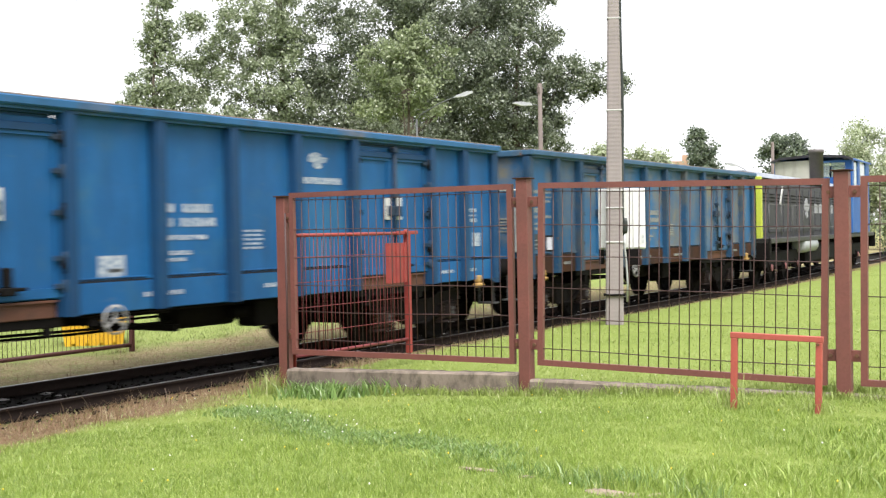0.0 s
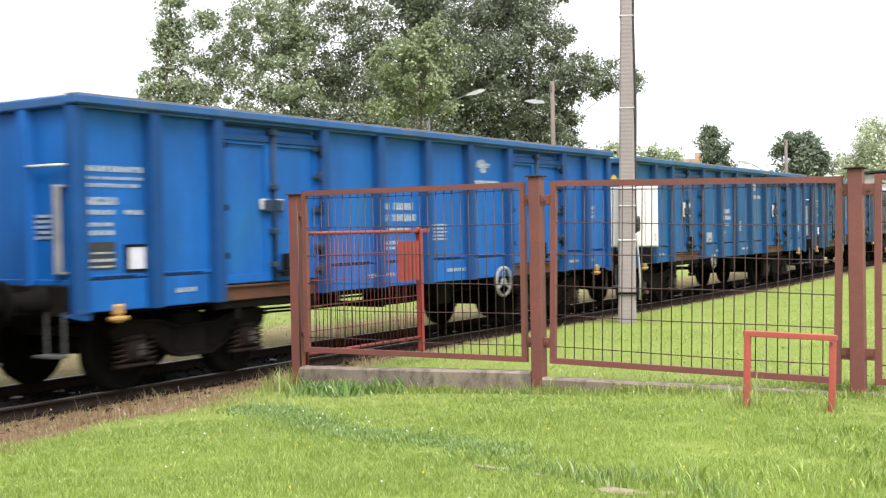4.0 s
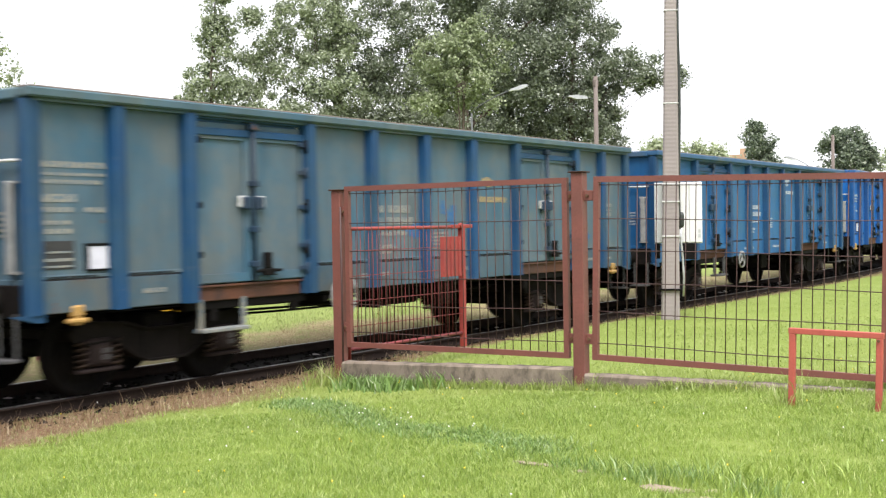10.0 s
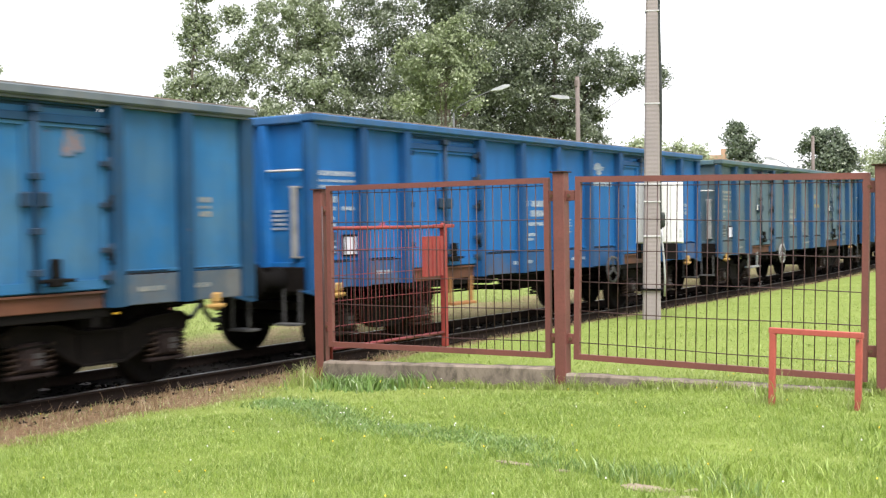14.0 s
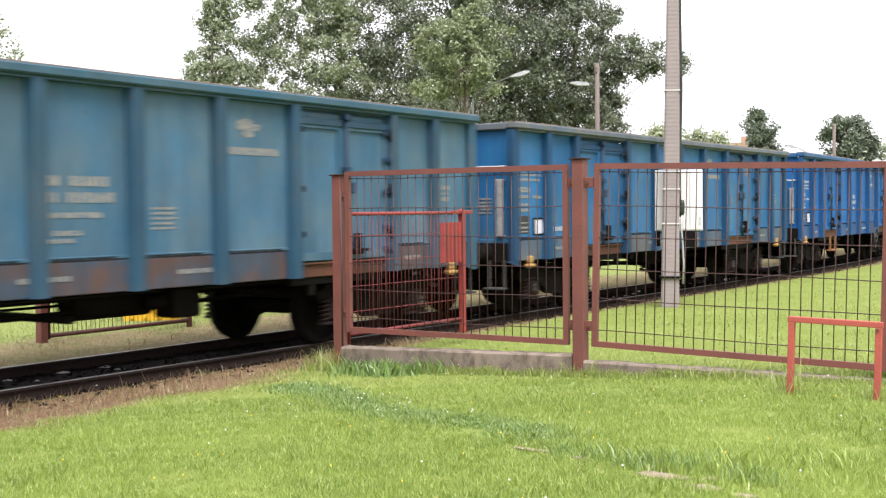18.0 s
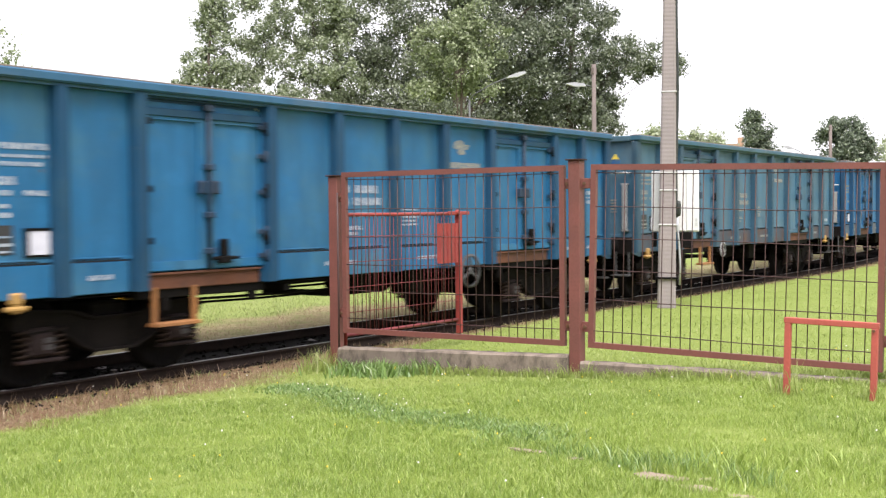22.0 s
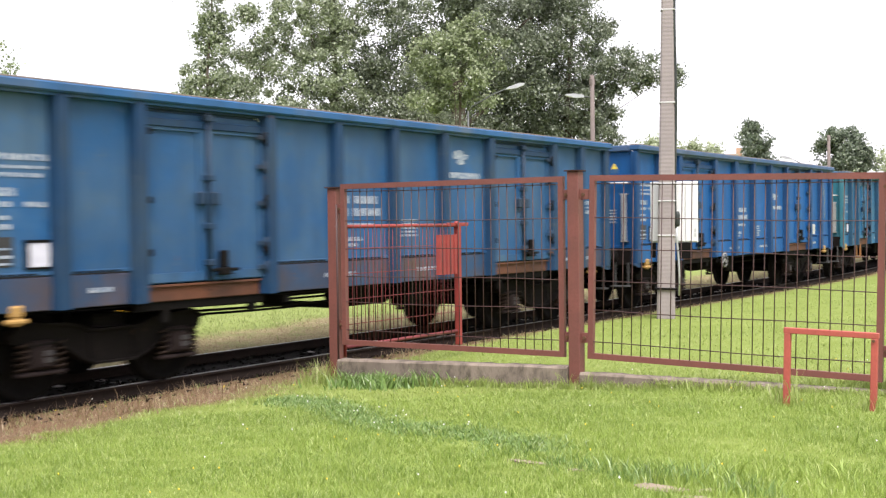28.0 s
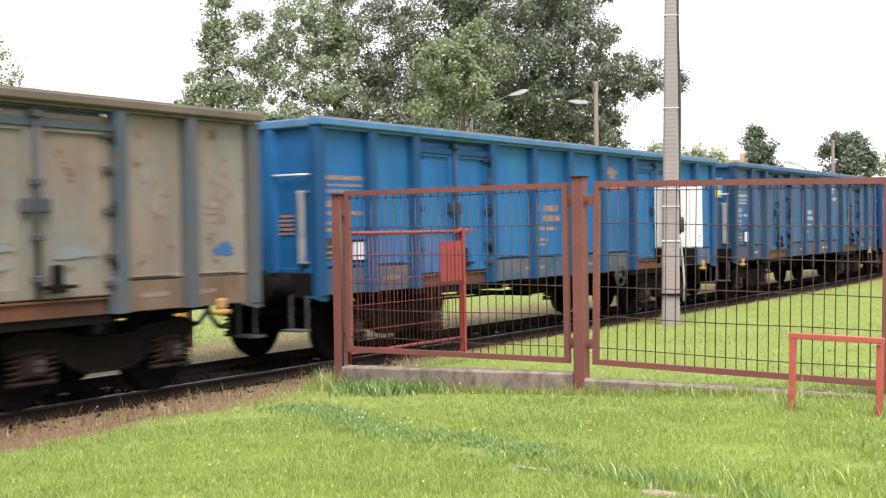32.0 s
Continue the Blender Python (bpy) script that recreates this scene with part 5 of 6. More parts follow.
def street_lamp(x, y, top, arm, turn, label, pole_mat=LAMP_GREY, head=1.0):
    l = thing("street_lamp", pose(x, y, ground_at(x, y), 0, 0, turn), label, "street lamp", "street lamps")
    part("pole", Geo().tube([(0, 0, -0.3), (0, 0, top * 0.5), (0, 0, top - 0.7)], 0.05, 10, r_end=0.035), pole_mat, l)
    part("arm", Geo().tube([(0, 0, top - 0.75), (0.1 * arm, 0, top - 0.55), (0.6 * arm, 0, top - 0.2), (arm, 0, top)], 0.02, 8), pole_mat, l)
    part("lamp_head", Geo().extrude([(arm + a * head, top + b * head) for a, b in ((-0.05, -0.03), (0.05, 0.05), (0.4, 0.17), (0.55, 0.175), (0.6, 0.15), (0.56, 0.10), (0.3, 0.0))], "y", -0.09, 0.09), LAMP_HEAD, l, "pale lamp head")


street_lamp(6.5, 37.45, 6.15, 1.25, -12, "street lamp with a rising arm among the poplars")
street_lamp(27.25, 55.7, 4.85, 0.9, 165, "street lamp beyond the train")


def plain_pole(x, y, top, w, label, lamp=False):
    p = thing("concrete_pole", pose(x, y, ground_at(x, y), 0, 0, 30), label, "utility pole")
    part("shaft", Geo().tube([(0, 0, -0.3), (0, 0, top)], w, 8, r_end=w * 0.75), OLD_POLE, p)
    part("pole_top", Geo().box(-w, w, -0.05, 0.05, top - 0.3, top - 0.1, 0.01), OLD_POLE, p)
    if lamp:
        part("lamp_arm", Geo().tube([(0, 0, top - 0.72), (-0.12, 0.08, top - 0.66), (-0.28, 0.16, top - 0.64)], 0.02, 8), LAMP_GREY, p)
        part("lamp_head", Geo().extrude([(-0.26, -0.03), (-0.30, 0.05), (-0.62, 0.09), (-0.84, 0.07), (-0.86, 0.03), (-0.60, -0.04)], "y", -0.08, 0.08), LAMP_HEAD, p, "pale lamp head", pose(0, 0, top - 0.65, 0, 0, -30))


plain_pole(9.857, 34.62, 6.25, 0.085, "concrete pole with a small lamp before the poplars", True)
plain_pole(32.5, 64.2, 6.7, 0.12, "distant plain concrete pole")


def grit_bin():
    x, y = -2.05, 20.5
    b = thing("grit_bin", pose(x, y, -0.07, 0, 0, 5), "yellow plastic grit bin on the grass", "grit bin")
    g = Geo().extrude([(-0.46, 0), (0.46, 0), (0.56, 0.58), (-0.56, 0.58)], "y", -0.35, 0.35)
    part("tub", g, BIN_YELLOW, b)
    part("lid", Geo().extrude([(-0.60, 0.58), (0.60, 0.58), (0.58, 0.64), (0.35, 0.76), (-0.35, 0.76), (-0.58, 0.64)], "y", -0.40, 0.40), BIN_YELLOW, b)
    for k in range(4):
        part("rib", Geo().box(-0.36 + 0.22 * k, -0.30 + 0.22 * k, -0.39, -0.34, 0.04, 0.56, 0.006), BIN_YELLOW, b)


grit_bin()


def far_house():
    h = thing("house", pose(48.5, 118.5, 0, 0, 0, -20), "cream house with an orange roof far beyond the train", "house")
    part("wall", Geo().box(-3, 3, -3, 3, -0.3, 6.9), PLASTER, h)
    part("roof", Geo().extrude([(-3.3, 6.9), (3.3, 6.9), (0.8, 8.6), (-0.8, 8.6)], "y", -3.3, 3.3), ROOF, h)
    part("chimney", Geo().box(0.9, 1.5, -0.4, 0.2, 7.6, 9.4), ROOF, h)
    for x in (-1.6, 1.6):
        w = part("window", Geo().box(x - 0.55, x + 0.55, -3.05, -2.98, 4.0, 5.4), BOX_WHITE, h)
        part("pane", Geo().box(x - 0.45, x + 0.45, -3.07, -3.05, 4.1, 5.3), CABLE, w)


far_house()


def overhead_wires():
    a, b = Vector((-26, 32.4, 13.2)), Vector((9.80, 34.62, 5.75))
    g = Geo().tube([a.lerp(b, k / 16) - Vector((0, 0, 0.25 * (1 - (k / 8 - 1) ** 2))) for k in range(17)], 0.0035, 5)
    solo("overhead_wire", g, LAMP_GREY, "thin overhead wire rising from the concrete pole", "wire")


overhead_wires()


# ---- trees ----
def leaf_cloud(centres, radii, per, size, rng, droop=0.0):
    """Leaves as small bent quads about clump centres."""
    n = len(centres) * per
    c = np.repeat(centres, per, 0)
    r = np.repeat(radii, per)[:, None]
    d = rng.normal(size=(n, 3))
    d /= np.linalg.norm(d, axis=1)[:, None]
    p = c + d * r * rng.uniform(0.1, 1.0, (n, 1)) ** 0.6 * (1 + 0.45 * (rng.uniform(0, 1, (n, 1)) > 0.8)) * np.array([1, 1, 0.85])
    p[:, 2] -= droop * rng.uniform(0, 1, n) ** 2
    u = rng.normal(size=(n, 3))
    u /= np.linalg.norm(u, axis=1)[:, None]
    w = np.cross(u, rng.normal(size=(n, 3)))
    w /= np.linalg.norm(w, axis=1)[:, None]
    s = size * rng.uniform(0.6, 1.25, (n, 1))
    v = np.stack((p - u * s * 0.5, p + w * s * 0.42, p + u * s * 0.55, p - w * s * 0.42), 1).reshape(-1, 3)
    return v, np.arange(4 * n).reshape(-1, 4)


def tree(name, x, y, height, crown, n_clumps, per, leaf, mat, trunk_r, seed, label, low=2.0, clump=0.75, droop=0.0, z_ground=None, lobes=()):
    """crown: (width across, depth, lean to +x); the clumps fill an uneven envelope round several limbs, or the lobes (x, y, z, half width, half height, clumps) that the limbs carry."""
    rng = np.random.default_rng(seed)
    z0 = -0.1 if z_ground is None else z_ground
    t = thing(name, pose(x, y, z0), label, "tree", "trees behind the track")
    wx, wy, lean = crown
    limbs = []
    n_limb = 0 if lobes else 9
    g = Geo()
    trunk = [(lean * (k / 7) ** 2 + 0.12 * math.sin(k * 1.3 + seed), 0.1 * math.cos(k + seed), height * 0.86 * k / 7) for k in range(8)]
    g.tube(trunk, trunk_r, 10, r_end=trunk_r * 0.22)
    for k in range(n_limb):
        f = 0.15 + 0.62 * k / n_limb
        i = min(int(f * 7), 6)
        base = Vector(trunk[i]).lerp(Vector(trunk[i + 1]), f * 7 - i)
        a = k * 2.4 + seed
        reach = (0.95 - 0.5 * f) * rng.uniform(0.7, 1.0)
        tip = base + Vector((math.cos(a) * wx * 0.5 * reach, math.sin(a) * wy * 0.5 * reach, height * (0.16 + 0.1 * rng.uniform())))
        mid = base.lerp(tip, 0.5) + Vector((0, 0, -0.04 * height))
        limbs.append((base, mid, tip))
        g.tube([base, mid, tip], trunk_r * 0.32, 7, r_end=trunk_r * 0.08)
    cen, rad = [], []
    for lx, ly, lz, rx, rz, n in lobes:
        f = min(max((lz - 0.45 * rx - 2.0) / (height * 0.86), 0.12), 0.95)
        i = min(int(f * 7), 6)
        base = Vector(trunk[i]).lerp(Vector(trunk[i + 1]), f * 7 - i)
        tip = Vector((lx, ly, lz))
        g.tube([base, base.lerp(tip, 0.5) + Vector((0, 0, -0.05 * height * 0.4)), tip], trunk_r * 0.30 * min(1.0, n / 30 + 0.05), 7, r_end=trunk_r * 0.07 * min(1.0, n / 30 + 0.1))
        for k in range(int(n * 1.7)):
            d = Vector(rng.normal(size=3)).normalized() * rng.uniform(0.05, 1.0) ** 0.42
            p = tip + Vector((d.x * rx, d.y * 0.8 * rx, d.z * rz)) * (1 + 0.16 * math.sin(5 * d.x + 4 * d.z + n) + 0.16 * math.sin(11 * d.x - 9 * d.z + 7 * d.y + 2 * n))
            cen.append(tuple(p)), rad.append(clump * 0.78 * rng.uniform(0.35, 1.15))
            if k % 9 == 0:
                g.tube([tip, tip.lerp(p, 0.5) + Vector((0, 0, -0.15)), p], trunk_r * 0.07, 5, r_end=0.008)
    part("trunk", g, BARK, t)
    for b, m, tip in limbs:
        for f in (0.3, 0.65, 1.0):
            p = m.lerp(tip, f)
            if p.z > low * 0.8:
                cen.append(tuple(p)), rad.append(clump * 0.75)
    while len(cen) < n_clumps:
        if rng.uniform() < 0.55:
            b, m, tip = limbs[len(cen) % n_limb]
            f = rng.uniform(0.35, 1.1)
            p = (b.lerp(m, f * 2) if f < 0.5 else m.lerp(tip, f * 2 - 1)) + Vector(rng.normal(size=3)) * clump * 0.9
        else:
            z = low + (height - low) * rng.uniform() ** 0.9
            q = (z - low) / (height - low)
            env = math.sin(math.pi * min(0.12 + 0.88 * q, 1.0) ** 0.8) ** 0.7
            a, r = rng.uniform(0, 2 * math.pi), rng.uniform(0.2, 1.0) ** 0.5
            wob = 1 + 0.3 * math.sin(3 * a + 5 * q + seed) + 0.2 * math.sin(7 * q + 2 * a)
            p = Vector((lean * q * q + math.cos(a) * r * wx * 0.5 * env * wob, math.sin(a) * r * wy * 0.5 * env, z))
        if p.z < low:
            continue
        cen.append(tuple(p)), rad.append(clump * rng.uniform(0.55, 1.25))
    v, f = leaf_cloud(np.array(cen), np.array(rad), int(per * (0.50 if lobes else 1)), leaf, rng, droop)
    ob = new("crown", arrays("crown", v, f, mat))
    ob.parent = t
    return t


LEFT_LOBES = ((-0.8, 0.0, 9.4, 2.5, 1.9, 40), (0.3, -0.6, 7.0, 2.1, 1.1, 20), (-2.6, 0.3, 8.4, 0.8, 1.2, 8), (-2.2, 0.2, 6.0, 1.3, 0.9, 12), (-1.3, 0.1, 7.3, 1.3, 0.8, 11), (-3.1, 0.0, 5.2, 1.5, 0.8, 18), (0.9, 0.8, 5.2, 2.6, 1.1, 36), (0.2, 0.0, 12.4, 2.6, 2.0, 32), (0.0, -0.8, 9.8, 1.0, 1.3, 16), (-3.4, 0.0, 10.1, 0.7, 0.6, 7), (-0.9, -0.6, 5.5, 1.7, 0.9, 28), (0.2, -0.5, 6.4, 1.0, 0.9, 12), (-3.3, 0.0, 8.6, 0.6, 0.5, 5), (-3.6, 0.1, 7.2, 0.7, 0.6, 7), (-3.2, 0.0, 6.3, 0.8, 0.5, 8))
MAIN_LOBES = ((-1.7, 0.5, 9.5, 3.0, 2.4, 62), (3.0, 0.6, 8.9, 3.2, 2.5, 130), (-2.4, 0.6, 6.0, 2.5, 1.4, 44), (1.4, 1.0, 5.7, 2.4, 1.4, 60), (0.4, 1.6, 7.6, 2.6, 1.8, 44), (0.6, 0.0, 13.4, 5.2, 3.2, 90), (4.4, 0.2, 11.3, 2.0, 1.6, 34), (0.0, -1.1, 10.4, 1.3, 1.2, 26), (-3.6, 0.2, 7.7, 1.2, 0.9, 16))
RIGHT_LOBES = ((0.8, 0.0, 6.0, 1.9, 1.4, 50), (2.2, -0.3, 8.2, 1.5, 1.1, 26), (1.2, 0.3, 7.4, 1.2, 0.8, 16), (-1.2, 0.4, 7.4, 1.8, 1.6, 40), (1.5, 0.2, 9.7, 0.8, 0.8, 7), (-0.8, 0.6, 5.0, 2.0, 1.2, 40), (4.2, -0.5, 7.8, 0.5, 0.5, 6), (3.4, -0.4, 7.9, 0.5, 0.4, 4))
tree("poplar_tree", 2.6, 46.6, 15.0, (5, 5, 0.2), 0, 320, 0.106, LEAF_GREY, 0.24, 3, "large grey-green poplar with a broken crown", 4.2, 0.66, lobes=LEFT_LOBES)
tree("poplar_tree", 7.7, 46.2, 18.0, (8, 8, 0.0), 0, 340, 0.106, LEAF, 0.42, 7, "tall full dark-green poplar with heavy limbs", 4.0, 0.82, lobes=MAIN_LOBES)
tree("poplar_tree", 12.2, 46.8, 12.0, (6, 6, 0.3), 0, 320, 0.106, LEAF, 0.26, 11, "poplar with ragged outer branches", 4.0, 0.62, lobes=RIGHT_LOBES)
tree("poplar_tree", -2.1, 46.0, 12.6, (2.2, 2.4, 0.0), 76, 280, 0.106, LEAF_GREY, 0.12, 5, "slender young poplar with a narrow crown", 3.6, 0.52, lobes=((0.0, 0.0, 5.5, 1.5, 1.2, 30), (-0.3, 0.0, 7.2, 1.1, 1.2, 24), (0.25, 0.1, 9.0, 0.85, 1.2, 20), (0.1, 0.0, 11.0, 0.6, 1.3, 14), (1.4, 0.0, 5.7, 1.2, 0.8, 18), (0.8, 0.1, 7.1, 0.7, 0.7, 7)))
tree("young_poplar", 6.75, 41.0, 8.6, (3.6, 3.0, 0.0), 0, 330, 0.10, LEAF_LIGHT, 0.12, 13, "light green young poplar before the large ones", 5.7, 0.58, lobes=((-0.15, 0.0, 7.3, 1.7, 1.5, 46), (0.5, 0.1, 8.6, 0.9, 0.7, 10), (-1.0, 0.0, 6.2, 0.8, 0.6, 8)))
tree("broadleaf_tree", -9.3, 39.0, 8.6, (4, 4, 0.0), 0, 110, 0.10, LEAF_LIGHT, 0.16, 17, "tree with thin outer twigs at the end of the row", 3.0, 0.6, lobes=((0.5, 0.0, 8.0, 0.9, 1.4, 9), (1.0, 0.1, 6.4, 1.1, 0.7, 8), (-1.6, 0.0, 6.6, 2.0, 2.2, 40)))
tree("conical_tree", 37.5, 86.0, 9.2, (4.0, 4, 0.0), 0, 200, 0.20, LEAF_DARK, 0.2, 19, "dark conical tree beyond the train", 2.0, 0.7, lobes=((0.1, 0.0, 5.4, 1.7, 1.6, 54), (-0.1, 0.0, 7.5, 1.1, 1.2, 28), (-0.25, 0.0, 8.9, 0.5, 0.6, 6)))
tree("broadleaf_tree", 44.8, 85.5, 9.0, (5, 5, 0.3), 0, 200, 0.21, LEAF_DARK, 0.25, 23, "dark green broadleaf tree beyond the train", 1.5, 0.85, lobes=((-0.3, 0.0, 7.4, 1.9, 1.8, 56), (0.9, 0.2, 6.6, 1.5, 1.5, 36), (-0.2, 0.0, 4.4, 2.2, 1.5, 44)))
tree("willow_tree", 44.3, 74.0, 8.6, (7.5, 6, 0.0), 130, 200, 0.18, LEAF_WILLOW, 0.3, 29, "pale green willow beyond the train", 1.0, 0.95, 0.9)
tree("willow_tree", 35.4, 103.9, 9.1, (6.5, 5, 0.0), 105, 170, 0.26, LEAF_WILLOW, 0.3, 31, "distant pale green willow", 2.0, 1.0, 0.8)
tree("willow_tree", 38.1, 103.2, 9.6, (5.5, 5, 0.0), 90, 170, 0.26, LEAF_WILLOW, 0.3, 37, "distant pale green willow", 2.0, 1.0, 0.8)
tree("willow_tree", 40.0, 102.4, 8.6, (4.6, 5, 0.0), 80, 170, 0.26, LEAF_WILLOW, 0.3, 47, "distant pale green willow", 2.0, 1.0, 0.8)
tree("broadleaf_tree", 42.5, 62.0, 6.2, (6.5, 5, 0.0), 100, 190, 0.17, LEAF_DARK, 0.25, 41, "dense green tree at the bend of the track", 0.4, 0.9)
tree("shrub", 38.5, 59.5, 2.6, (5.0, 3, 0.0), 60, 110, 0.16, LEAF_LIGHT, 0.08, 43, "leafy shrubs beside the track", 0.1, 0.6)


# ---- locomotive ----
LOCO_BLUE = wagon_paint("loco_blue", (0.02, 0.09, 0.30), (0.05, 0.14, 0.32), 0.35, 0.1)
LOCO_DARK = wagon_paint("loco_dark", (0.022, 0.021, 0.026), (0.05, 0.05, 0.062), 0.5, 0.2)
LOCO_GREY = wagon_paint("loco_grey", (0.26, 0.28, 0.28), (0.36, 0.37, 0.36), 0.5, 0.2)
LOCO_SOLE = wagon_paint("loco_sole", (0.03, 0.03, 0.027), (0.055, 0.055, 0.05), 0.5, 0.3)
LOCO_ROOF = wagon_paint("loco_roof", (0.22, 0.25, 0.30), (0.34, 0.36, 0.38), 0.5, 0.3)
LOCO_CREAM = wagon_paint("loco_cream", (0.40, 0.40, 0.34), (0.46, 0.45, 0.38), 0.5, 0.1)
LOCO_STACK = surface("stack_steel", (0.14, 0.12, 0.11), (0.09, 0.08, 0.075), 0.6, 0.2, 1.5, 30.0, (0.04, 0.035, 0.03), (0.55, 0.75))
AXLE_CAP = surface("faded_axle_paint", (0.22, 0.08, 0.08), (0.15, 0.06, 0.06), 0.7, 0.0, 6.0, 40.0, relief=0)
FADED_LETTER = surface("faded_lettering", (0.30, 0.30, 0.32), (0.20, 0.20, 0.22), 0.6, 0.0, 8.0, 60.0, relief=0)
LIME = surface("lime_paint", (0.42, 0.48, 0.05), (0.34, 0.40, 0.05), 0.6, 0.0, 5.0, 40.0, relief=0)
GLASS = bpy.data.materials.new("window_glass")
_nt, _gn, _gl, _gb = nodes_of(GLASS)
_gb.inputs["Base Color"].default_value = (0.55, 0.65, 0.62, 1)
_gb.inputs["Roughness"].default_value = 0.05
_gb.inputs["Transmission Weight"].default_value = 0.7


def locomotive():
    l = thing("diesel_locomotive", Matrix(), "blue and dark grey diesel shunting locomotive with a wide exhaust pipe", "locomotive")
    part("frame", Geo().box(-6.4, 12.9, -1.4, 1.4, 1.20, 1.35, 0.02), LOCO_SOLE, l)
    part("fuel_tank", Geo().box(-0.6, 5.0, -1.3, 1.3, 0.45, 1.08, 0.10), GRIME, l)
    part("air_tank", Geo().lathe([(-1.1, 0.05), (-1.05, 0.2), (-0.95, 0.24), (0.95, 0.24), (1.05, 0.2), (1.1, 0.05)], 20, "x"), LOCO_GREY, l, "pale grey air tank", pose(-0.4, -1.18, 1.06))
    part("long_hood", Geo().extrude([(-1.0, 1.35), (1.0, 1.35), (1.0, 2.95), (0.8, 3.22), (-0.8, 3.22), (-1.0, 2.95)], "x", -5.9, 7.1), LOCO_DARK, l)
    part("hood_roof", Geo().extrude([(-0.98, 3.10), (-0.82, 3.235), (0.82, 3.235), (0.98, 3.10), (0.6, 3.30), (-0.6, 3.30)], "x", -5.9, 7.1), LOCO_ROOF, l, "pale blue-grey hood roof")
    for x in np.arange(-5.35, 5.6, 0.98):
        d = part("hood_door", Geo().box(x - 0.44, x + 0.44, -1.035, -1.0, 1.5, 2.85, 0.01), LOCO_DARK, l)
        part("louvre", Geo().box(x - 0.3, x + 0.3, -1.05, -1.035, 2.4, 2.44).box(x - 0.3, x + 0.3, -1.05, -1.035, 2.5, 2.54).box(x - 0.3, x + 0.3, -1.05, -1.035, 2.6, 2.64), GRIME, d)
    part("slanted_bar", Geo().box(-0.05, 0.05, -1.07, -1.04, 0, 0.62, 0.004), WHITE, l, "short slanted white bar", pose(-3.4, 0, 2.35, 0, 35, 0))
    part("emblem", logo_geo(), FADED_LETTER, l, "plain winged emblem without letters", pose(0.6, -1.04, 2.25) @ Matrix.Scale(2.6, 4))
    part("name_bar", plate_rows([(2.10, 2.42, [(0.0, 0.55), (0.75, 1.3), (1.5, 2.05), (2.25, 2.8), (3.0, 3.4)])]), FADED_LETTER, l, "", pose(1.9, -1.04, 0))
    shell = Geo().box(7.1, 11.2, -1.45, 1.45, 1.35, 3.18, 0.03)
    for x0, x1 in ((7.1, 7.2), (11.1, 11.2)):
        shell.box(x0, x1, -1.45, -1.2, 3.18, 4.14).box(x0, x1, -0.1, 1.45, 3.18, 4.14).box(x0, x1, -1.2, -0.1, 3.18, 3.5).box(x0, x1, -1.2, -0.1, 4.06, 4.14)
    for x0, x1 in ((7.2, 7.5), (8.4, 8.9), (10.3, 11.1)):
        shell.box(x0, x1, -1.45, -1.38, 3.18, 4.14)
    shell.box(7.2, 11.1, 1.38, 1.45, 3.18, 4.14)
    cab = part("cab", shell, LOCO_BLUE, l, "blue cab with a pale end wall")
    part("end_panel", Geo().box(7.06, 7.1, -0.08, 1.42, 3.3, 4.18, 0.01), LOCO_CREAM, cab, "cream end wall")
    part("cab_roof", Geo().extrude([(y, z + 0.28) for y, z in ((-1.5, 3.84), (-1.5, 3.90), (-1.2, 4.02), (0, 4.09), (1.2, 4.02), (1.5, 3.90), (1.5, 3.84), (1.2, 3.95), (0, 4.02), (-1.2, 3.95))], "x", 6.95, 11.5), LOCO_BLUE, cab, "blue curved cab roof")
    part("roof_edge", Geo().extrude([(y, z + 0.28) for y, z in ((-1.52, 3.83), (-1.52, 3.91), (-1.2, 4.035), (0, 4.105), (1.2, 4.035), (1.52, 3.91), (1.52, 3.83), (1.2, 3.94), (0, 4.01), (-1.2, 3.94))], "x", 6.84, 6.96), LOCO_DARK, cab, "dark roof edge")
    for y0, y1 in ((-1.2, -0.68), (-0.62, -0.1)):
        part("cab_window", Geo().box(7.14, 7.16, y0, y1, 3.5, 4.06), GLASS, cab)
    for x0, x1 in ((7.5, 8.4), (8.9, 10.3)):
        part("cab_window", Geo().box(x0, x1, -1.42, -1.40, 3.18, 4.06), GLASS, cab)
    part("short_hood", Geo().extrude([(-1.0, 1.35), (1.0, 1.35), (1.0, 2.4), (0.8, 2.65), (-0.8, 2.65), (-1.0, 2.4)], "x", 11.2, 12.6), LOCO_BLUE, l)
    part("exhaust_pipe", Geo().lathe([(3.15, 0.25), (4.32, 0.25), (4.32, 0.275), (4.46, 0.275), (4.46, 0.20), (4.2, 0.19)], 24, "z", (5.2, -0.5, 0)), LOCO_STACK, l, "sooty wide exhaust pipe")
    part("end_stripe", Geo().box(-6.02, -5.9, -1.12, -0.95, 1.0, 3.1, 0.02), LIME, l, "lime yellow stripe on the hood corner")
    for x in (-6.3, 12.8):
        part("end_beam", Geo().box(x - 0.1, x + 0.1, -1.42, 1.42, 0.75, 1.35, 0.02), GRIME, l)
        for y in (-0.875, 0.875):
            part("buffer", shared("buffer", buffer_geo), GRIME, l, "", pose(x, y, 1.06, 0, 0, 0 if x > 0 else 180))
    for x in np.arange(-6.2, 6.2, 1.55):
        part("rail_post", Geo().tube([(x, -1.36, 1.35), (x, -1.36, 2.3)], 0.011, 8), STEP, l)
    for z in (1.62, 2.3):
        part("hand_rail", Geo().tube([(-6.2, -1.36, z), (6.2, -1.36, z)], 0.011, 8), STEP, l)
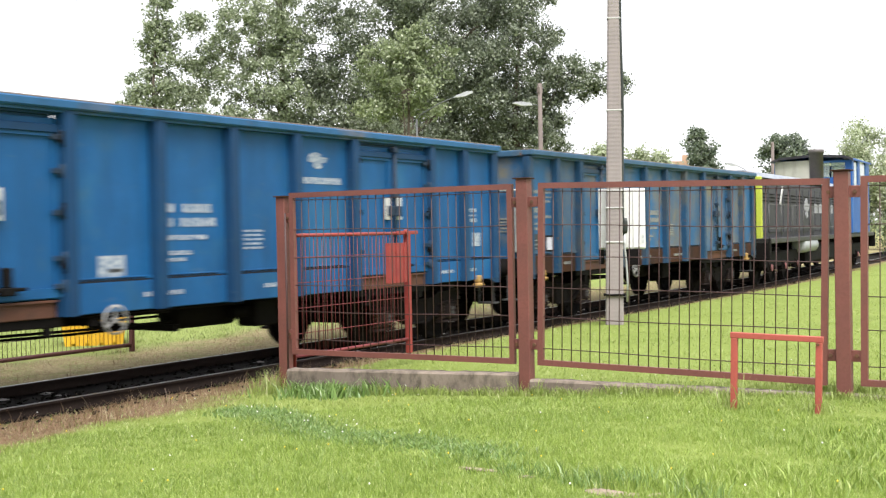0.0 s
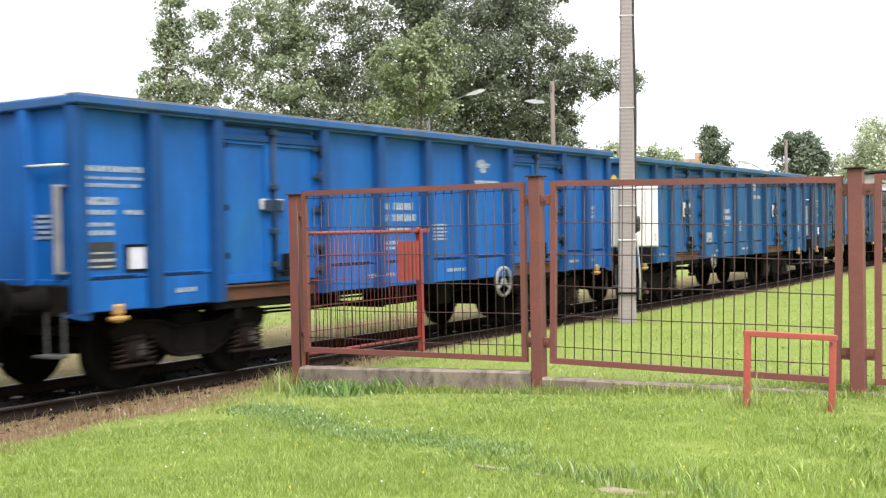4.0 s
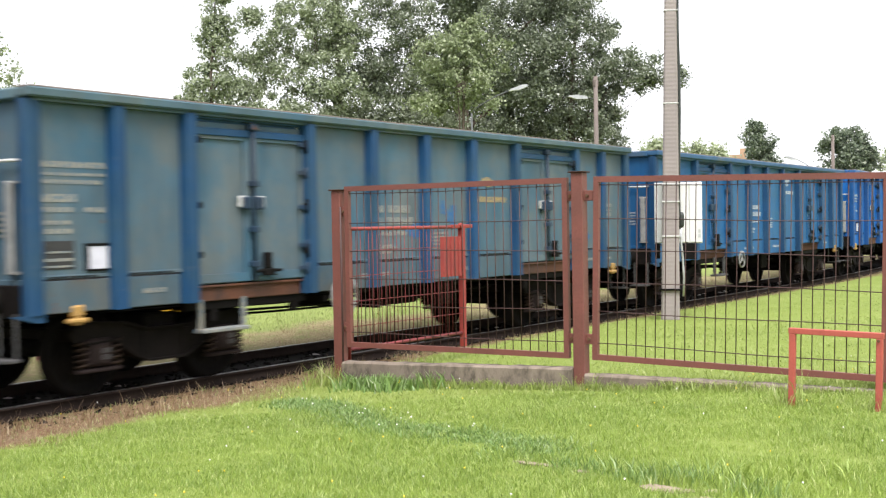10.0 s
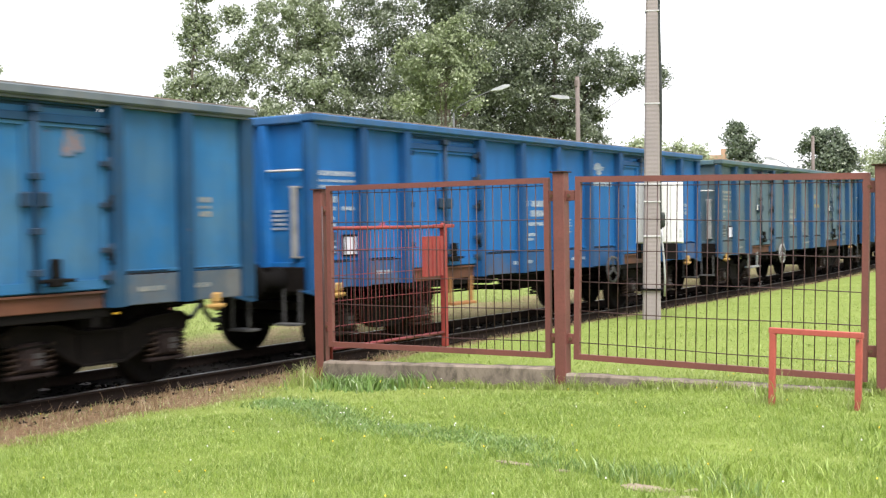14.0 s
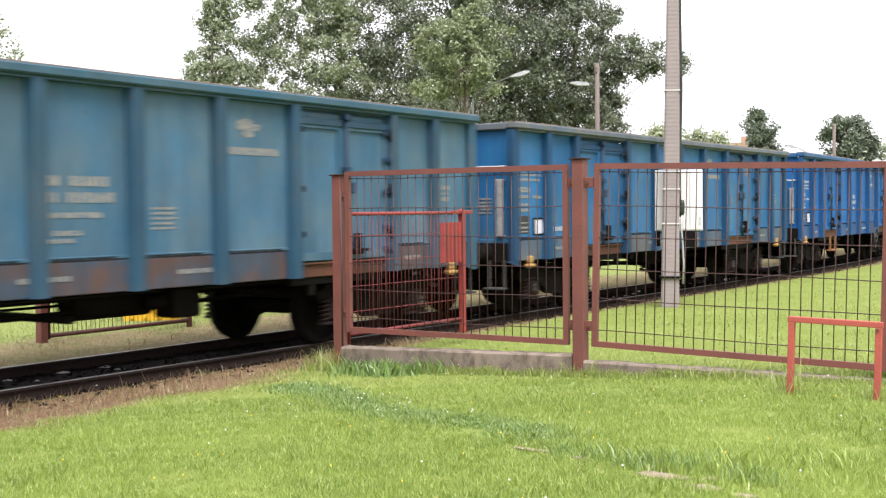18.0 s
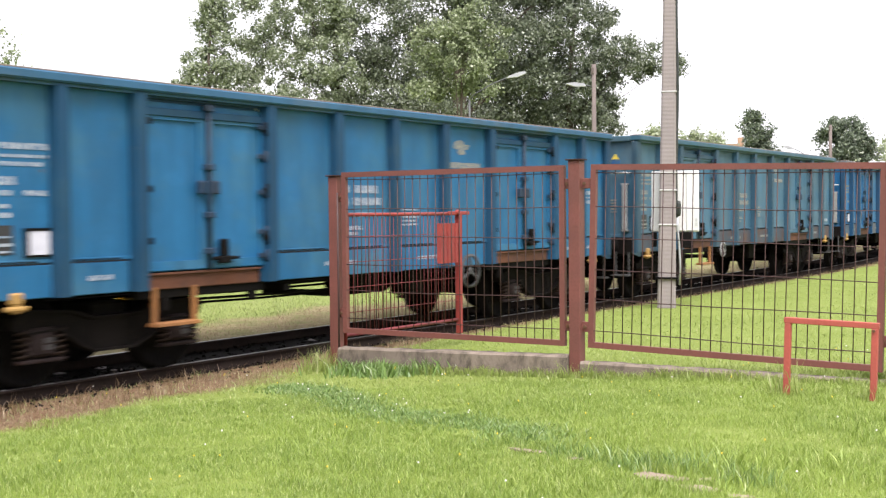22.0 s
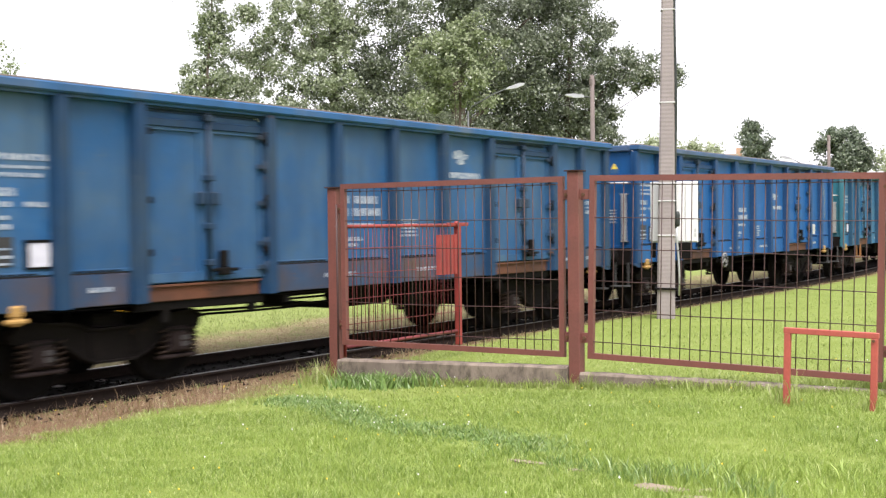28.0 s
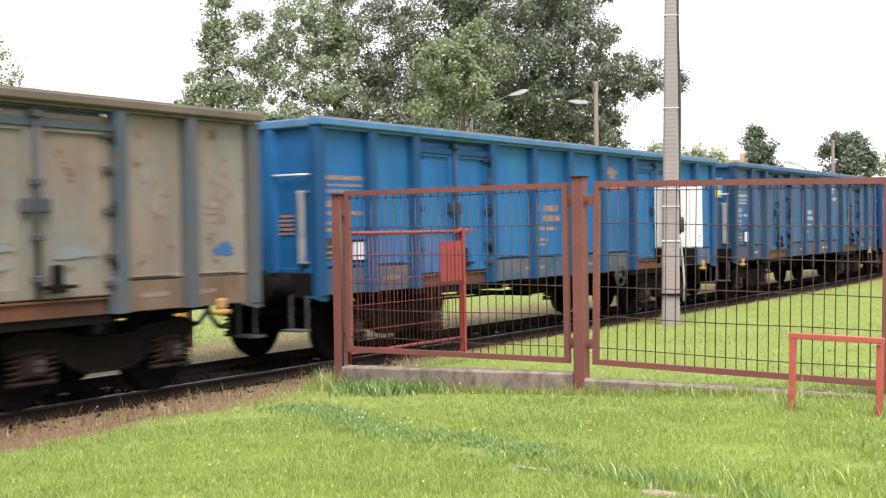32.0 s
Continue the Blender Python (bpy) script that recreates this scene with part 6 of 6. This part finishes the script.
    for x in (-3.6, 9.6):
        b = part("bogie", Geo().box(-2.4, 2.4, -1.15, -1.0, 0.5, 0.95, 0.03).box(-2.4, 2.4, 1.0, 1.15, 0.5, 0.95, 0.03).box(-0.3, 0.3, -1.0, 1.0, 0.6, 1.05), GRIME, l, "", pose(x, 0, 0))
        for ax in (-1.8, 0.0, 1.8):
            part("axle_box", shared("axle_box", axle_box_geo), BOGIE, b, "", pose(ax, -1.12, 0.06))
            part("axle_cap", Geo().lathe([(-0.03, 0.09), (0.0, 0.10)], 14, "y"), AXLE_CAP, b, "faded pink axle cap", pose(ax, -1.23, 0.5))
            WHEELSETS.append(part("wheelset", shared("wheelset", wheelset_geo), GRIME, b, "", pose(ax, 0, 0.46)))
    return l


LOCO = locomotive()


# ---- grass, clover, straw and stones ----
def blades(name, n, region, mat, height, width, seed, keep, label, lean=0.5):
    """Single blades of two triangles, scattered where keep() allows."""
    rng = np.random.default_rng(seed)
    x, y = region(rng, n)
    k = keep(x, y, rng)
    x, y = x[k], y[k]
    n = len(x)
    z = lawn_z(x, y) - 0.01
    h = height * rng.uniform(0.4, 1.3, n) * (1 + 0.35 * wave(x * 2.1, y * 2.1) + 0.30 * wave(x * 7.3, y * 7.3) + 0.18 * wave(x * 0.6, y * 0.6))
    a = rng.uniform(0, 2 * np.pi, n)
    t = rng.uniform(0, 2 * np.pi, n)
    l = h * lean * rng.uniform(0.2, 1.2, n)
    w = width * rng.uniform(0.6, 1.3, n)
    c, s = np.cos(a) * w / 2, np.sin(a) * w / 2
    lx, ly = np.cos(t) * l, np.sin(t) * l
    p = np.stack((np.stack((x - c, y - s, z), -1), np.stack((x + c, y + s, z), -1), np.stack((x + c * 0.7 + lx * 0.35, y + s * 0.7 + ly * 0.35, z + h * 0.6), -1),
                  np.stack((x - c * 0.7 + lx * 0.35, y - s * 0.7 + ly * 0.35, z + h * 0.6), -1), np.stack((x + lx, y + ly, z + h), -1)), 1).reshape(-1, 3)
    i = np.arange(n)[:, None] * 5
    f = np.concatenate((i + np.array([0, 1, 2]), i + np.array([0, 2, 3]), i + np.array([3, 2, 4])))
    return tagged(new(name, arrays(name, p, f, mat)), label, "grass", kind="stuff")


def wedge(d0, d1, b0=-14.0, b1=32.0, power=1.0):
    """Points seen from the camera's side of the lawn: even per metre near, thinner far away."""
    def pick(rng, n):
        d = d0 + (d1 - d0) * rng.uniform(0, 1, n) ** power
        b = np.radians(rng.uniform(b0, b1, n))
        return d * np.sin(b), d * np.cos(b)
    return pick


STONES = ((2.08, 6.13, 0.36, 0.17, -40), (2.22, 5.82, 0.24, 0.15, -35), (1.62, 7.1, 0.34, 0.08, -45), (2.33, 6.0, 0.13, 0.09, 10), (1.80, 6.75, 0.12, 0.07, -30), (2.36, 5.62, 0.16, 0.10, -30))


def lawn_keep(x, y, rng):
    """On the lawn, thinner towards the bare soil, and off the stones."""
    off = track_offset(x, y)
    clear = np.ones(len(x), bool)
    for sx, sy, w, d, turn in STONES:
        c, k = math.cos(radians(turn)), math.sin(radians(turn))
        u, v = (x - sx) * c + (y - sy) * k, (y - sy) * c - (x - sx) * k
        clear &= (u / (0.52 * w)) ** 2 + (v / (0.55 * d)) ** 2 + rng.uniform(-0.1, 0.75, len(x)) > 1
    return clear & (off > 1.5) & (rng.uniform(0, 1, len(x)) > bareness(x, y) * 1.15)


def far_keep(x, y, rng):
    off = track_offset(x, y)
    return (off < -2.2) & (rng.uniform(0, 1, len(x)) > bareness(x, y))


def straw_keep(x, y, rng):
    off = track_offset(x, y)
    return (abs(off) > 0.92) & (abs(off) < 4.4) & (rng.uniform(0, 1, len(x)) < bareness(x, y))


blades("lawn_grass", 400000, wedge(4.4, 11.0), GRASS, 0.042, 0.0036, 1, lawn_keep, "short bright green lawn grass", 0.75)
blades("lawn_grass_far", 150000, wedge(9.6, 32.0, -14.0, 32.0, 1.3), LAWN_FAR, 0.036, 0.008, 2, lawn_keep, "bright green grass beyond the fence", 1.1)
blades("verge_grass", 65000, wedge(14.0, 32.0, -16, 16), VERGE, 0.05, 0.011, 3, far_keep, "green grass across the track")
def clump_keep(x, y, rng):
    """Longer grass stands in loose clumps."""
    return lawn_keep(x, y, rng) & (wave(x * 3.7, y * 3.7) + 0.6 * wave(x * 1.1, y * 1.1) > rng.uniform(0.1, 0.9, len(x)))


blades("long_grass", 80000, wedge(4.4, 10.5), GRASS, 0.052, 0.0055, 17, clump_keep, "longer blades of grass in loose clumps", 0.7)


def verge_band(rng, n):
    """Points along both sides of the track, most of them near the fence."""
    s = -16 + 42 * rng.uniform(0, 1, n) ** 1.5
    o = np.where(rng.uniform(0, 1, n) < 0.62, rng.uniform(0.92, 3.2, n), -rng.uniform(0.92, 4.3, n))
    x, y, h = np.interp(s, _s, _x), np.interp(s, _s, _y), np.interp(s, _s, _h)
    return x + o * np.sin(h), y - o * np.cos(h)


blades("straw", 95000, verge_band, DRY, 0.034, 0.007, 4, straw_keep, "dry flattened straw along the rails", 3.0)
blades("straw_stalks", 16000, verge_band, DRY, 0.085, 0.005, 14, straw_keep, "dead stalks standing in the straw", 0.9)
blades("verge_tufts", 16000, verge_band, VERGE, 0.055, 0.007, 15, straw_keep, "green blades among the straw", 1.2)


def kerb_band(rng, n):
    d = rng.uniform(0.0, 6.6, n)
    o = np.where(rng.uniform(0, 1, n) < 0.5, rng.normal(0, 0.05, n) - 0.13, 0.12 + abs(rng.normal(0, 0.25, n)))
    return FENCE_X + FENCE_DIR.x * d - FENCE_DIR.y * o, FENCE_Y + FENCE_DIR.y * d + FENCE_DIR.x * o


def anywhere(x, y, rng):
    return np.ones(len(x), bool)


blades("kerb_weeds", 12000, kerb_band, LAWN_FAR, 0.085, 0.009, 5, anywhere, "long grass growing along the concrete kerb", 0.7)


def tufts(name, spots, n, mat, height, width, seed, label, spread=0.12):
    def pick(rng, k):
        i = rng.integers(0, len(spots), k)
        s = np.array(spots)[i]
        return s[:, 0] + rng.normal(0, spread, k), s[:, 1] + rng.normal(0, spread, k)
    return blades(name, n, pick, mat, height, width, seed, anywhere, label, 0.8)


tufts("tall_weeds", [(0.55, 13.05), (0.45, 13.25), (0.62, 12.9), (2.9, 10.95), (3.05, 10.9), (4.06, 8.75), (4.56, 8.33)], 420, LAWN_FAR, 0.19, 0.008, 6, "tall grass tufts at the posts", 0.07)
tufts("leafy_weeds", [(1.20, 12.30), (1.36, 12.18), (1.06, 12.44), (1.24, 12.24), (0.92, 12.60), (1.75, 12.20), (1.30, 12.66)], 1700, CLOVER, 0.15, 0.022, 7, "leafy green weeds before the kerb", 0.16)
tufts("dock_leaves", [(3.6, 5.9), (3.9, 6.6), (2.9, 6.2), (4.3, 7.2), (2.45, 6.1)], 650, GRASS, 0.075, 0.012, 8, "broad-leaved weeds in the lawn", 0.16)
tufts("dry_stalks", [tuple(beside(s, 1.75 + 0.3 * math.sin(3 * s))[:2]) for s in np.arange(-14, -7, 0.35)], 700, DRY, 0.16, 0.006, 9, "dry standing stalks beside the rail", 0.14)


def clover_band(rng, n):
    f = rng.uniform(0, 1, n)
    x = 0.10 + f * 1.62 + rng.normal(0, 0.13, n) + 0.10 * np.sin(f * 9)
    y = 11.6 - f * 4.1 + rng.normal(0, 0.16, n)
    return x, y


tufts("path_edge_grass", [(1.75, 6.95), (1.88, 6.72), (2.0, 6.5), (2.1, 6.34), (2.22, 6.29), (2.36, 6.22), (2.0, 6.38), (2.5, 6.0), (2.55, 5.8)], 620, CLOVER, 0.075, 0.008, 11, "darker grass along the sunken stones", 0.07)
blades("clover", 13000, clover_band, CLOVER, 0.042, 0.013, 10, lawn_keep, "darker band of clover across the lawn", 0.9)


def flowers(name, n, mat, seed, label, band):
    rng = np.random.default_rng(seed)
    if band:
        x, y = clover_band(rng, n)
    else:
        x, y = wedge(5, 13, -10, 30)(rng, n)
    z = lawn_z(x, y) + rng.uniform(0.05, 0.10, n)
    g = Geo()
    for a, b, c in zip(x, y, z):
        g.add([(a + 0.0065 * math.cos(k), b + 0.0065 * math.sin(k), c + 0.003 * (k % 2)) for k in range(6)] + [(a, b, c + 0.009), (a, b, c - 0.006)],
              [(k, (k + 1) % 6, 6) for k in range(6)] + [((k + 1) % 6, k, 7) for k in range(6)])
    solo(name, g, mat, label, "flowers", kind="stuff")


flowers("clover_flowers", 15, PETAL, 3, "small white clover flowers", True)
flowers("daisies", 30, PETAL, 4, "small white daisies in the lawn", False)
flowers("yellow_flowers", 60, PETAL_YELLOW, 5, "small yellow flowers in the lawn", False)


def slab(x, y, w, d, turn, seed):
    rng = np.random.default_rng(seed)
    pts = [(w / 2 * math.cos(a) * rng.uniform(0.6, 1.15), d / 2 * math.sin(a) * rng.uniform(0.55, 1.15)) for a in np.linspace(0, 2 * math.pi, 13)[:-1]]
    g = Geo().extrude(pts, "z", -0.06, 0.002)
    solo("paving_stone", g, STONE, "pale worn stone sunk in the lawn", "stone", "stones in the lawn", m=pose(x, y, ground_at(x, y) + 0.006, 0, 0, turn))


for x, y, w, d, t in STONES:
    slab(x, y, w, d, t, int(w * 1000))


# ---- sleepers and their fastenings ----
def sleepers():
    rng = random.Random(4)
    me = shared("sleeper", lambda: Geo().box(-0.12, 0.12, -1.27, 1.27, -0.32, -0.165, 0.012))
    clip = shared("rail_chair", lambda: Geo().box(-0.09, 0.09, -0.10, 0.10, -0.166, -0.145, 0.006).box(-0.03, 0.03, 0.075, 0.10, -0.15, -0.11).box(-0.03, 0.03, -0.10, -0.075, -0.15, -0.11))
    for k in range(-30, 70):
        s = k * 0.62 + rng.uniform(-0.03, 0.03)
        x, y, h = track(s)
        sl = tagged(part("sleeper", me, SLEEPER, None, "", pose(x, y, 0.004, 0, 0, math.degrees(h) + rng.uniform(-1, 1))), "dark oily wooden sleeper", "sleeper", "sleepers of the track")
        for sg in (-0.7525, 0.7525):
            part("rail_chair", clip, RAIL, sl, "", pose(0, sg, 0))


sleepers()


def ballast_stones():
    rng = np.random.default_rng(8)
    n = 5200
    s = rng.uniform(-16, 26, n)
    o = rng.uniform(-1.5, 1.55, n)
    ok = abs(abs(o) - 0.7525) > 0.09
    g = Geo()
    for a, b in zip(s[ok], o[ok]):
        p = beside(a, b, -0.13)
        r = rng.uniform(0.015, 0.038)
        k = [p + Vector((rng.normal() * r, rng.normal() * r, abs(rng.normal()) * r * 0.7)) for _ in range(4)] + [p + Vector((0, 0, r))]
        g.add(k, [(0, 1, 4), (1, 2, 4), (2, 3, 4), (3, 0, 4), (0, 2, 1), (0, 3, 2)])
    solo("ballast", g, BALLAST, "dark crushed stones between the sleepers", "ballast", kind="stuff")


ballast_stones()


def pale_chips():
    """Flat pale chips lying on the sleepers beside the rails."""
    rng = np.random.default_rng(21)
    g = Geo()
    for k in range(-26, 30):
        for o in rng.uniform(0.15, 0.62, 3):
            p = beside(k * 0.62 + rng.uniform(-0.16, 0.16), o * rng.choice([1, 1, -1]), -0.130)
            a, w, d = rng.uniform(0, 6.3), rng.uniform(0.05, 0.13), rng.uniform(0.03, 0.06)
            q = [p + Vector((w * math.cos(a + t) * rng.uniform(0.7, 1.1), d * math.sin(a + t) + w * 0.3 * math.sin(t), 0.0)) for t in (0, 1.2, 2.5, 3.6, 5.0)]
            g.add(q + [p + Vector((0, 0, 0.02))], [(i, (i + 1) % 5, 5) for i in range(5)])
    solo("pale_chips", g, CHIP, "flat pale stone chips between the rails", "stones", kind="stuff")


pale_chips()


def motions():
    """The train rolls to the right and away; every wheelset turns with it."""
    for i, w in enumerate([LOCO] + WAGONS):
        lead = (2 - i) * PITCH + (0.1 if i == 0 else 0.0)
        walk(w, [(float(t), on_track(train_s(float(t)) + lead)) for t in range(33)])
    ticks = [k * 0.128 for k in range(251)]
    turn = [math.degrees((train_s(t) - train_s(0)) / 0.46) for t in ticks]
    for ws in WHEELSETS:
        x, y, z = ws.matrix_basis.translation
        walk(ws, [(t, pose(x, y, z, 0, a, 0)) for t, a in zip(ticks, turn)])


motions()
